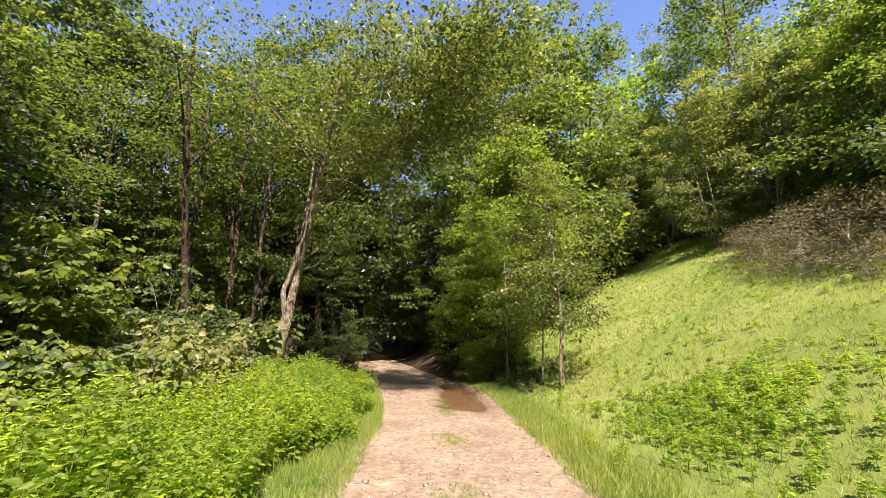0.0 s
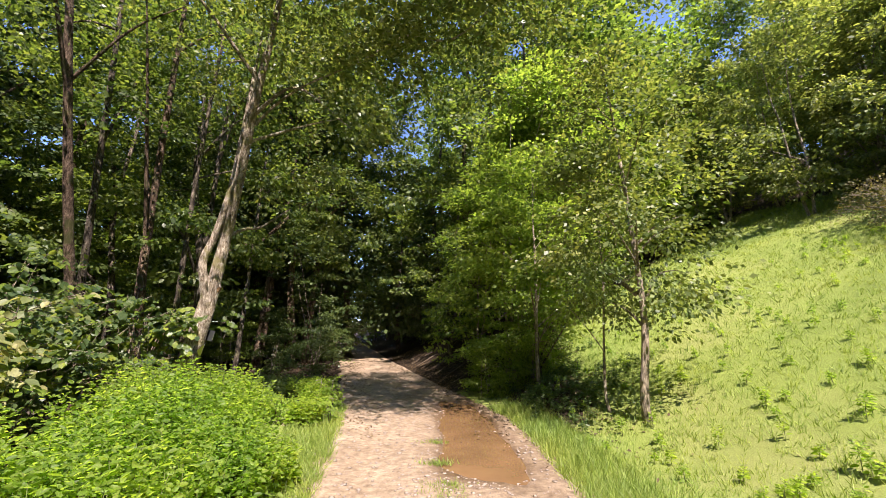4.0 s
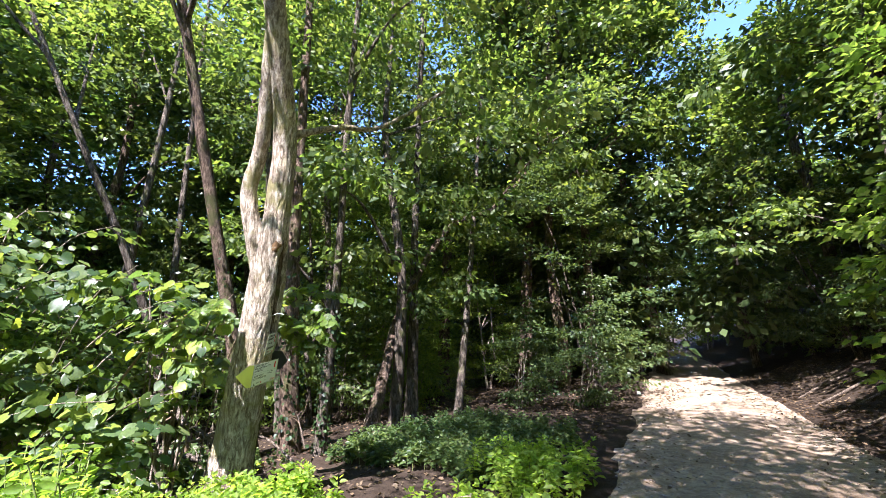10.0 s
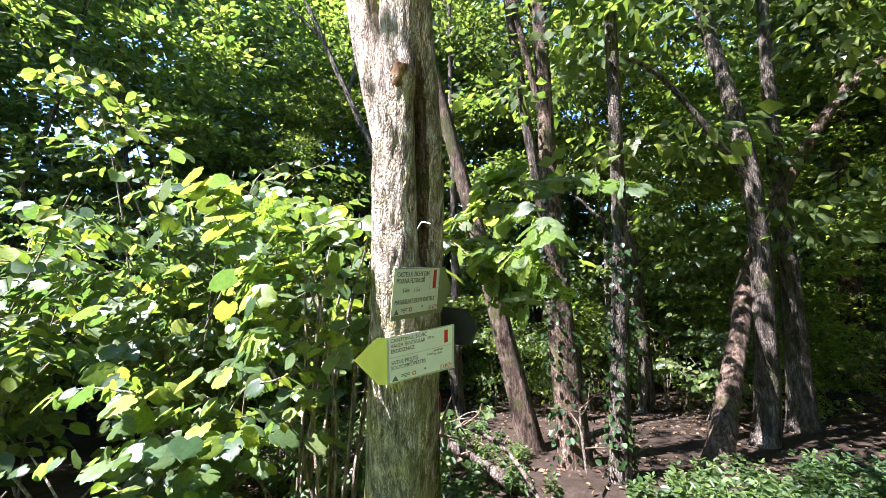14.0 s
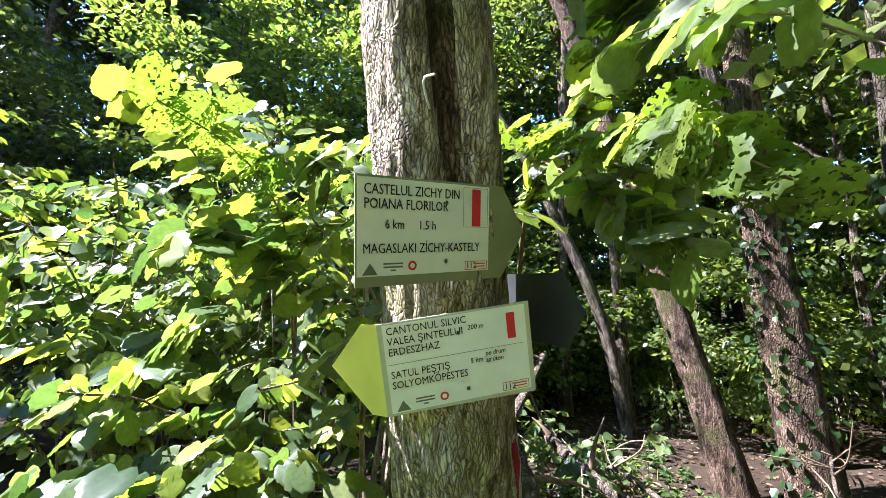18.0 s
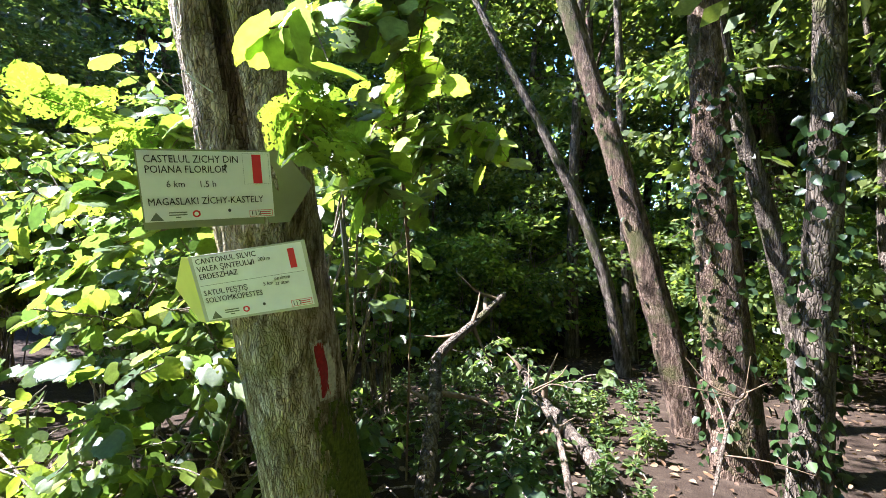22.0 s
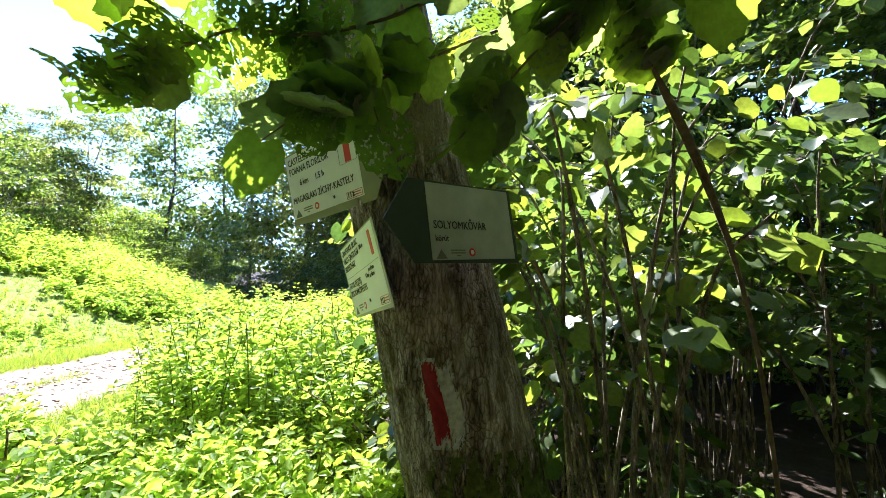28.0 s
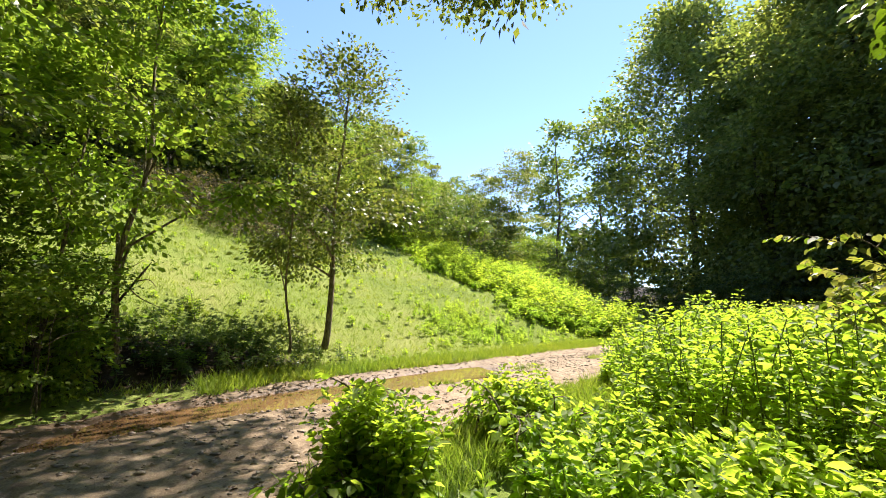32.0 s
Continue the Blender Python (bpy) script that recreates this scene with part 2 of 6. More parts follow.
MAT = {
    "ground": ground_material(),
    "road": road_material(),
    "water": plain("muddy_water", (0.17, 0.10, 0.045), 0.04, 1.2, 0.25, 0.0, 0.5),
    "bark_pale": bark_material("pale_flaking_bark", (0.36, 0.295, 0.21), (0.74, 0.675, 0.56), 1.5, 0.5, 0.03, (0.30, 0.27, 0.10), 62.0),
    "bark_brown": bark_material("brown_bark", (0.11, 0.075, 0.05), (0.27, 0.20, 0.145), 1.2, 0.5, 0.03),
    "bark_grey": bark_material("grey_bark", (0.085, 0.07, 0.052), (0.22, 0.19, 0.15), 0.8, 0.35, 0.02),
    "bark_young": bark_material("young_grey_bark", (0.22, 0.185, 0.14), (0.46, 0.40, 0.31), 2.0, 0.0, 0.006),
    "deadwood": bark_material("weathered_dead_wood", (0.11, 0.085, 0.06), (0.27, 0.23, 0.18), 2.0, 0.3, 0.008),
    "hollow": plain("rotten_wood", (0.14, 0.085, 0.04), 0.95, 24.0, 0.5, 0.02, 0.1),
    "moss": plain("moss", (0.085, 0.105, 0.018), 1.0, 60.0, 0.5, 0.02, 0.1),
    "leaf_forest": leaf_material("forest_leaf", (0.058, 0.098, 0.030), (0.100, 0.150, 0.044), (0.155, 0.200, 0.064), 0.5, glow=(2.0, 2.0, 0.75)),
    # darker copy of the forest leaf: the wood's inner shade put into the colour
    "leaf_forest_shaded": leaf_material("shaded_forest_leaf", (0.042, 0.074, 0.026), (0.075, 0.116, 0.04), (0.115, 0.158, 0.058), 0.45),
    "leaf_bright": leaf_material("yellow_green_leaf", (0.11, 0.17, 0.035), (0.17, 0.24, 0.05), (0.235, 0.29, 0.07), 0.6, glow=(1.7, 1.85, 0.8)),
    "leaf_pale_green": leaf_material("grey_green_leaf", (0.10, 0.14, 0.05), (0.17, 0.21, 0.08), (0.25, 0.285, 0.125), 0.48, 0.45, glow=(1.9, 1.9, 0.75)),
    "leaf_dry": leaf_material("withered_bramble_leaf", (0.09, 0.085, 0.045), (0.15, 0.14, 0.075), (0.23, 0.21, 0.12), 0.35, 0.7),
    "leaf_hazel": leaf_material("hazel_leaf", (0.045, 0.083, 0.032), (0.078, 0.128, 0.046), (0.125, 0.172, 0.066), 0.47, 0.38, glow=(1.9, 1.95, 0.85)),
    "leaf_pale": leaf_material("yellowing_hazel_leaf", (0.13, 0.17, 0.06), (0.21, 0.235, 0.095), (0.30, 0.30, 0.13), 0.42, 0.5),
    # two lit copies of the hazel leaf: sunlight put into a paler yellow-green
    "leaf_hazel_lit": leaf_material("backlit_hazel_leaf", (0.11, 0.17, 0.028), (0.17, 0.24, 0.036), (0.24, 0.29, 0.05), 0.5, 0.4, glow=(1.55, 1.55, 0.75)),
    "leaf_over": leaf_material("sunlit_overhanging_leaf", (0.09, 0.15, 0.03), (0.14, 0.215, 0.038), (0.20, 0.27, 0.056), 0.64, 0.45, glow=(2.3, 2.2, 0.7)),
    "leaf_eaten": leaf_material("eaten_hazel_leaf", (0.07, 0.12, 0.022), (0.11, 0.18, 0.026), (0.17, 0.23, 0.04), 0.6, 0.42, True, (1.8, 1.8, 0.6)),
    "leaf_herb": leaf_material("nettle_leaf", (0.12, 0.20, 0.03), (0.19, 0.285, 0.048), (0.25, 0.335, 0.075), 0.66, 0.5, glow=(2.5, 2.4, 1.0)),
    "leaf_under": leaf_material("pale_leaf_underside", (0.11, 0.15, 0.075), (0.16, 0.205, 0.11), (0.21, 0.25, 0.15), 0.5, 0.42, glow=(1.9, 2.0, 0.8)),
    "leaf_ivy": leaf_material("ivy_leaf", (0.012, 0.030, 0.008), (0.022, 0.050, 0.012), (0.035, 0.07, 0.018), 0.15, 0.45),
    "stem": plain("green_stem", (0.13, 0.16, 0.045), 0.6, 20.0, 0.3),
    "twig": plain("brown_twig", (0.16, 0.115, 0.07), 0.85, 40.0, 0.4, 0.004, 0.2),
    "grass": leaf_material("meadow_grass", (0.15, 0.225, 0.042), (0.215, 0.30, 0.06), (0.31, 0.37, 0.11), 0.42, 0.55, glow=(1.65, 1.7, 0.6)),
    "litter": leaf_material("fallen_leaf", (0.05, 0.03, 0.016), (0.09, 0.058, 0.032), (0.17, 0.12, 0.07), 0.12, 0.7),
    "stone": plain("limestone_gravel", (0.27, 0.22, 0.17), 0.85, 12.0, 0.35, 0.004, 0.3),
    "sign_white": plain("sign_white", (0.84, 0.87, 0.83), 0.35, 8.0, 0.06),
    # sign white greyed: the leaves' shade is put into the colour
    "sign_shaded": plain("shaded_sign_white", (0.42, 0.45, 0.40), 0.5, 9.0, 0.2),
    "sign_yellow": plain("sign_yellow", (0.58, 0.56, 0.10), 0.38, 8.0, 0.1),
    "sign_rim": plain("sign_pale_rim", (0.50, 0.52, 0.40), 0.4, 8.0, 0.1),
    # darker copy of sign_yellow: shade and grazing reflection put into the colour
    "sign_yellow_shaded": plain("shaded_sign_yellow", (0.26, 0.28, 0.15), 0.4, 8.0, 0.1),
    "sign_back": plain("sign_bare_metal", (0.035, 0.038, 0.036), 0.45, 12.0, 0.2),
    "sign_red": plain("sign_red", (0.68, 0.035, 0.04), 0.4, 15.0, 0.06),
    "sign_ink": plain("sign_ink", (0.02, 0.02, 0.022), 0.5, 15.0, 0.2),
    "sign_green": plain("sign_dull_green", (0.15, 0.17, 0.12), 0.5, 15.0, 0.2),
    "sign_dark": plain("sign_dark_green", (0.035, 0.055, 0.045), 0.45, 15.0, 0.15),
    "rivet": plain("dark_screw", (0.07, 0.07, 0.06), 0.4, 50.0, 0.3),
    "paint_red": plain("weathered_red_paint", (0.27, 0.010, 0.016), 0.7, 70.0, 0.35, 0.006),
    "paint_white": plain("weathered_white_paint", (0.50, 0.49, 0.42), 0.8, 60.0, 0.3, 0.006),
}


# ---- mesh tools ----
def unit(v):
    return v / np.maximum(np.linalg.norm(v, axis=-1, keepdims=True), 1e-9)


def mesh_of(name, verts, faces, mat, smooth=False):
    """verts (n, 3); faces: a list of equal-length index arrays (m, k)."""
    me = bpy.data.meshes.new(name)
    verts = np.asarray(verts, np.float32)
    faces = [np.asarray(f, np.int32) for f in faces if len(f)]
    me.vertices.add(len(verts))
    me.vertices.foreach_set("co", verts.ravel())
    total = np.concatenate([np.full(len(f), f.shape[1], np.int32) for f in faces])
    me.loops.add(int(total.sum()))
    me.loops.foreach_set("vertex_index", np.concatenate([f.ravel() for f in faces]))
    me.polygons.add(len(total))
    me.polygons.foreach_set("loop_start", np.concatenate([[0], np.cumsum(total)[:-1]]).astype(np.int32))
    if smooth:
        me.polygons.foreach_set("use_smooth", np.ones(len(total), bool))
    me.update(calc_edges=True)
    me.validate()
    if mat:
        me.materials.append(mat)
    return me


OUTLINES = {
    "d": ([(0, 0, 0), (0.5, 0.5, 0.08), (1, 0, -0.06), (0.5, -0.5, 0.08)], [(0, 1, 2, 3)]),
    "m": ([(0, 0, 0), (0.3, 0.46, 0.09), (0.7, 0.36, 0.07), (1, 0, -0.1), (0.7, -0.36, 0.07), (0.3, -0.46, 0.09)], [(0, 1, 2, 3), (0, 3, 4, 5)]),
    "r": ([(0, 0, 0), (-0.05, 0.22, 0.04), (0.14, 0.43, 0.09), (0.40, 0.52, 0.06), (0.66, 0.42, 0.09), (0.84, 0.22, 0.0), (1, 0, -0.09),
           (0.84, -0.22, 0.0), (0.66, -0.42, 0.09), (0.40, -0.52, 0.06), (0.14, -0.43, 0.09), (-0.05, -0.22, 0.04)],
          [(0, 1, 2, 3, 4, 5, 6), (0, 6, 7, 8, 9, 10, 11)]),
    "b": ([(0, 0.5, 0), (0, -0.5, 0), (0.55, -0.32, 0.06), (0.55, 0.32, 0.06), (1, 0, 0.28)], [(0, 1, 2, 3), (3, 2, 4, 4)]),
}


def toothed():
    """A round heart-shaped leaf: midrib, wavy halves, a toothed rim and a short tip."""
    pts, polys, n = [], [], 9
    for k in range(n + 1):
        t = k / n
        w = 0.56 * math.sin(math.pi * min(1, 0.1 + 0.9 * t) ** 0.85) ** 0.62 * (1 - 0.25 * t**3) if k < n else 0.0
        x = t - 0.16 * (1 - t) ** 3
        tooth = 0.03 if k % 2 else -0.012
        pts.append((t * 0.98, 0, -0.13 * t * t))
        for s in (1, -1):
            pts.append((x * 0.96 + 0.02, s * w * 0.55, 0.05 + 0.025 * (k % 2) - 0.12 * t * t))
            pts.append((x + tooth, s * (w + tooth), 0.02 + 0.03 * ((k + 1) % 2) - 0.16 * t * t))
        if k:
            a, c = 5 * (k - 1), 5 * k
            polys += [(a, c, c + 1, a + 1), (a + 1, c + 1, c + 2, a + 2), (c, a, a + 3, c + 3), (c + 3, a + 3, a + 4, c + 4)]
    return pts, polys


OUTLINES["h"] = toothed()


def leaves(name, base, axis, normal, length, width, kind, mat):
    """One mesh of many leaves, from base points, axes, normals, lengths and widths."""
    axis = unit(axis)
    side = unit(np.cross(normal, axis))
    normal = np.cross(axis, side)
    outline, polys = OUTLINES[kind]
    o = np.array(outline)
    v = base[:, None] + o[None, :, :1] * axis[:, None] * length[:, None, None] + o[None, :, 1:2] * side[:, None] * width[:, None, None] + o[None, :, 2:] * normal[:, None] * length[:, None, None]
    n, k = len(base), len(o)
    first = np.arange(n)[:, None] * k
    faces = [first + np.array(sorted(set(p), key=p.index)) for p in polys]
    return mesh_of(name, v.reshape(-1, 3), faces, mat)


def spline(points, steps):
    """A smooth line through points (Catmull-Rom), with steps per stretch."""
    p = np.asarray(points, float)
    p = np.vstack([2 * p[0] - p[1], p, 2 * p[-1] - p[-2]])
    t = np.linspace(0, 1, steps, endpoint=False)[:, None]
    out = [0.5 * (2 * b + (c - a) * t + (2 * a - 5 * b + 4 * c - d) * t**2 + (3 * b - a - 3 * c + d) * t**3) for a, b, c, d in zip(p, p[1:], p[2:], p[3:])]
    return np.vstack(out + [p[-2:-1]])


def tube_data(line, radii, sides=8, rough=0.0, seed=0):
    line, radii = np.asarray(line, float), np.asarray(radii, float)
    r = np.random.default_rng(seed)
    d = unit(np.gradient(line, axis=0))
    ref = np.where(np.abs(d[:, :1]) > 0.9, [[0, 1, 0]], [[1, 0, 0]])
    a = unit(np.cross(d, ref))
    b = np.cross(d, a)
    ang = np.linspace(0, 2 * np.pi, sides, endpoint=False)
    wob = 1 + rough * r.normal(size=(len(line), sides)) + rough * 1.4 * r.normal(size=(1, sides))
    ring = line[:, None] + (np.cos(ang)[None, :, None] * a[:, None] + np.sin(ang)[None, :, None] * b[:, None]) * (radii[:, None] * wob)[..., None]
    i = np.arange(len(line) - 1)[:, None] * sides + np.arange(sides)[None]
    j = np.arange(len(line) - 1)[:, None] * sides + (np.arange(sides)[None] + 1) % sides
    quads = np.stack([i, j, j + sides, i + sides], -1).reshape(-1, 4)
    return ring.reshape(-1, 3), quads


def tubes(name, runs, mat, sides=6, rough=0.05, seed=0):
    """One mesh of several tubes: runs of (line, radii)."""
    vs, fs, n = [], [], 0
    for k, (line, radii) in enumerate(runs):
        v, f = tube_data(line, radii, sides, rough, seed + k)
        vs.append(v), fs.append(f + n)
        n += len(v)
    return mesh_of(name, np.vstack(vs), [np.vstack(fs)], mat, True)


def part(name, data, parent, label=""):
    ob = new(name, data)
    ob.parent = parent
    return tagged(ob, label) if label else ob


def root(name, x, y, z, label, category, group="", kind=""):
    ob = new(name)
    ob.location = (x, y, z)
    ob.empty_display_size = 0.2
    return tagged(ob, label, category, group, kind)


# ---- the lie of the land ----
ROAD_Y = np.array([-400, -60, -30, -15, -5, 0, 5, 8, 11, 14, 16, 18, 22, 28, 36, 48, 70, 400], float)
ROAD_X = np.array([60, 14, 6, 2.4, 1.1, 0.95, 0.9, 0.75, 0.5, 0.0, -0.6, -1.2, -2.3, -4.1, -6.3, -10, -17, -110], float)
fine_y = np.arange(-400, 400, 0.5)
fine_x = np.convolve(np.pad(np.interp(fine_y, ROAD_Y, ROAD_X), 4, "edge"), np.ones(9) / 9, "valid")


def road_x(y):
    return np.interp(y, fine_y, fine_x)


def half_road(y):
    return np.interp(y, [-20, 3, 8, 13, 17, 30], [1.4, 1.35, 1.45, 1.8, 1.6, 1.3])


def waves(x, y):
    return 0.5 * np.sin(0.9 * x + 1.3 * y) + 0.5 * np.sin(1.7 * x - 0.8 * y + 1) + 0.35 * np.sin(3.1 * x + 2.3 * y + 2) + 0.25 * np.sin(5.3 * y - 4.1 * x)


def ground_z(x, y):
    x, y = np.asarray(x, float), np.asarray(y, float)
    rc = road_x(y)
    rise = 0.034 * (np.sqrt((y - 17) ** 2 + 9) + (y - 17)) / 2 - 0.02
    rise = np.minimum(rise, 6)
    steep = np.interp(y, [-40, -15, 0, 10, 60], [0.16, 0.24, 0.38, 0.46, 0.46])
    foot = np.interp(y, [-20, 10, 16, 20], [3.4, 3.2, 2.4, 1.9])
    d = x - rc - foot
    right = steep * (np.sqrt(d * d + 0.3) + d) / 2
    right = np.where(right > 18, 18 + (right - 18) * 0.35, right)
    e = rc - 2.0 - x
    left = -0.11 * np.clip(e - 2.2, 0, 7) - 0.01 * np.clip(e - 9, 0, 20) + 0.10 * np.clip(e - 60, 0, 90)
    off = np.clip((np.abs(x - rc) - half_road(y)) / 1.2, 0, 1)
    return rise + right + left + off * 0.05 * waves(x, y)


def meadow(x, y):
    """1 on open grass, 0 on the forest floor."""
    rc = road_x(y)
    east = np.clip((17.5 + 0.12 * (10 - y) - x) / 1.5, 0, 1) * np.clip((x - rc - 0.9) / 0.3, 0, 1) * np.clip((18.5 + 0.62 * (x - 2.5) - y) / 1.5, 0, 1)
    west = np.clip((x - (rc - 5.0)) / 1.0, 0, 1) * np.clip((rc - 1.0 - x) / 0.3, 0, 1) * np.clip((14.2 - y) / 1.5, 0, 1)
    bank = np.exp(-(((x - 2.9) / 0.95) ** 2) - (((y - 14.2) / 2.6) ** 2))
    return np.clip(np.maximum(east, west) - 1.1 * bank, 0, 1) * np.clip((y + 45) / 10, 0, 1)


def grid_mesh(name, xs, ys, zfun, mat):
    gx, gy = np.meshgrid(xs, ys)
    v = np.stack([gx, gy, zfun(gx, gy)], -1).reshape(-1, 3)
    i = (np.arange(len(ys) - 1)[:, None] * len(xs) + np.arange(len(xs) - 1)[None]).ravel()
    return mesh_of(name, v, [np.stack([i, i + 1, i + 1 + len(xs), i + len(xs)], -1)], mat, True), gx.ravel(), gy.ravel()


def float_attr(me, name, values):
    me.attributes.new(name, "FLOAT", "POINT").data.foreach_set("value", np.asarray(values, np.float32))


xs = np.unique(np.concatenate([np.geomspace(16, 900, 26) * -1, np.arange(-16, 20, 0.3), np.geomspace(20, 900, 26)]))
ys = np.unique(np.concatenate([np.geomspace(18, 900, 26) * -1, np.arange(-18, 36, 0.35), np.geomspace(36, 900, 26)]))


def ground_sheet(x, y):
    rc = road_x(y)
    under = np.clip((half_road(y) + 0.1 - np.abs(x - rc)) / 0.35, 0, 1)
    return ground_z(x, y) - 0.14 * under


me, gx, gy = grid_mesh("ground", xs, ys, ground_sheet, MAT["ground"])
float_attr(me, "meadow", meadow(gx, gy))
ground = tagged(new("ground", me), "grassy meadow slope turning into leaf-littered forest floor", "ground", kind="structure")


def dip(x, y):
    """The hollow of the puddle in the track's east rut."""
    cx = 1.05 - 0.028 * (y - 9) ** 1.0 * np.clip((y - 10.5) / 3, 0, 1.4)
    return np.exp(-((x - cx) / (0.52 + 0.03 * np.sin(2.1 * y))) ** 4) * np.clip((y - 8.9) / 1.0, 0, 1) * np.clip((15.9 - y) / 1.2, 0, 1)


def road_surface(u, y):
    rc, hw = road_x(y), half_road(y)
    x = rc + u * (hw + 0.25)
    edge = np.clip((np.abs(u) - 0.80) / 0.20, 0, 1)
    ruts = -0.045 * np.exp(-((np.abs(u) - 0.5) / 0.16) ** 2)
    bumps = 0.008 * waves(4 * x, 3 * y) + 0.012 * waves(1.5 * x, 1.1 * y)
    z = ground_z(rc, y) + 0.02 + ruts + bumps - 0.10 * edge**2 * (1 + 0.9 * waves(1.3 * x, 1.9 * y)) - 0.10 * dip(x, y)
    return x, z


ry = np.concatenate([np.geomspace(14, 120, 14)[::-1] * -1, np.arange(-13, 32, 0.14), np.geomspace(33, 150, 22)])
ru = np.linspace(-1, 1, 41)
U, Y = np.meshgrid(ru, ry)
X, Z = road_surface(U, Y)
i = (np.arange(len(ry) - 1)[:, None] * len(ru) + np.arange(len(ru) - 1)[None]).ravel()
me = mesh_of("road", np.stack([X, Y, Z], -1).reshape(-1, 3), [np.stack([i, i + 1, i + 1 + len(ru), i + len(ru)], -1)], MAT["road"], True)
float_attr(me, "wet", np.clip(dip(X, Y) * 1.3 + 0.55 * np.exp(-((U - 0.45) / 0.5) ** 2) * np.clip((Y - 8) / 2, 0, 1) * np.clip((17 - Y) / 2, 0, 1), 0, 1).ravel())
road = tagged(new("road", me), "rutted dirt and gravel forest track", "road", kind="structure")

wy = np.arange(8.7, 16.1, 0.2)
wu = np.linspace(-0.8, 0.8, 7)
WU, WY = np.meshgrid(wu, wy)
WX = 1.05 - 0.028 * (WY - 9) * np.clip((WY - 10.5) / 3, 0, 1.4) + WU
i = (np.arange(len(wy) - 1)[:, None] * len(wu) + np.arange(len(wu) - 1)[None]).ravel()
me = mesh_of("puddle", np.stack([WX, WY, 0 * WX - 0.032], -1).reshape(-1, 3), [np.stack([i, i + 1, i + 1 + len(wu), i + len(wu)], -1)], MAT["water"], True)
puddle = tagged(new("puddle", me), "shallow muddy brown puddle in the track's rut", "water", kind="structure")


# ---- tree kit ----
def clump_leaves(r, centres, per, spread, flat, size, away, kind, mat, name="crown", droop=0.25, aspect=0.62, vary=0.25):
    """Leaves in flattened clumps round the given centres; away: a point that the sprays grow away from."""
    c = np.repeat(centres, per, 0)
    n = len(c)
    out = unit(c - away + 1e-3)
    off = r.normal(size=(n, 3)) * spread
    off[:, 2] *= flat
    off[:, 2] -= droop * np.linalg.norm(off[:, :2], axis=1) * 0.5
    axis = unit(off * 1.2 / spread + out * 0.8 + r.normal(size=(n, 3)) * 0.6 + [0, 0, -droop])
    normal = unit(r.normal(size=(n, 3)) * 0.75 + [0, 0, 0.8] + out * 0.5)
    length = size * np.clip(1 + vary * r.normal(size=n), 0.5, 1.7)
    return leaves(name, c + off, axis, normal, length, length * aspect, kind, mat)


def crown_points(r, count, low, high, radius, shape=0.8, lobes=0):
    """Clump centres on the lobes of a crown between two heights."""
    lobes = lobes or max(6, count // 10)
    f = (np.arange(lobes) + r.uniform(0.1, 0.9, lobes)) / lobes
    prof = np.sin(np.pi * np.clip(f, 0.05, 0.97) ** shape) ** 0.55
    ang = np.arange(lobes) * 2.4 + r.normal(size=lobes) * 0.5
    rad = radius * prof * r.uniform(0.45, 0.85, lobes)
    centre = np.stack([rad * np.cos(ang), rad * np.sin(ang), low + f * (high - low)], -1)
    size = radius * r.uniform(0.24, 0.42, lobes)
    which = r.integers(0, lobes, count)
    d = unit(r.normal(size=(count, 3)) + [0, 0, 0.45])
    return centre[which] + d * size[which][:, None] * r.uniform(0.6, 1.0, (count, 1)) * [1, 1, 0.7]


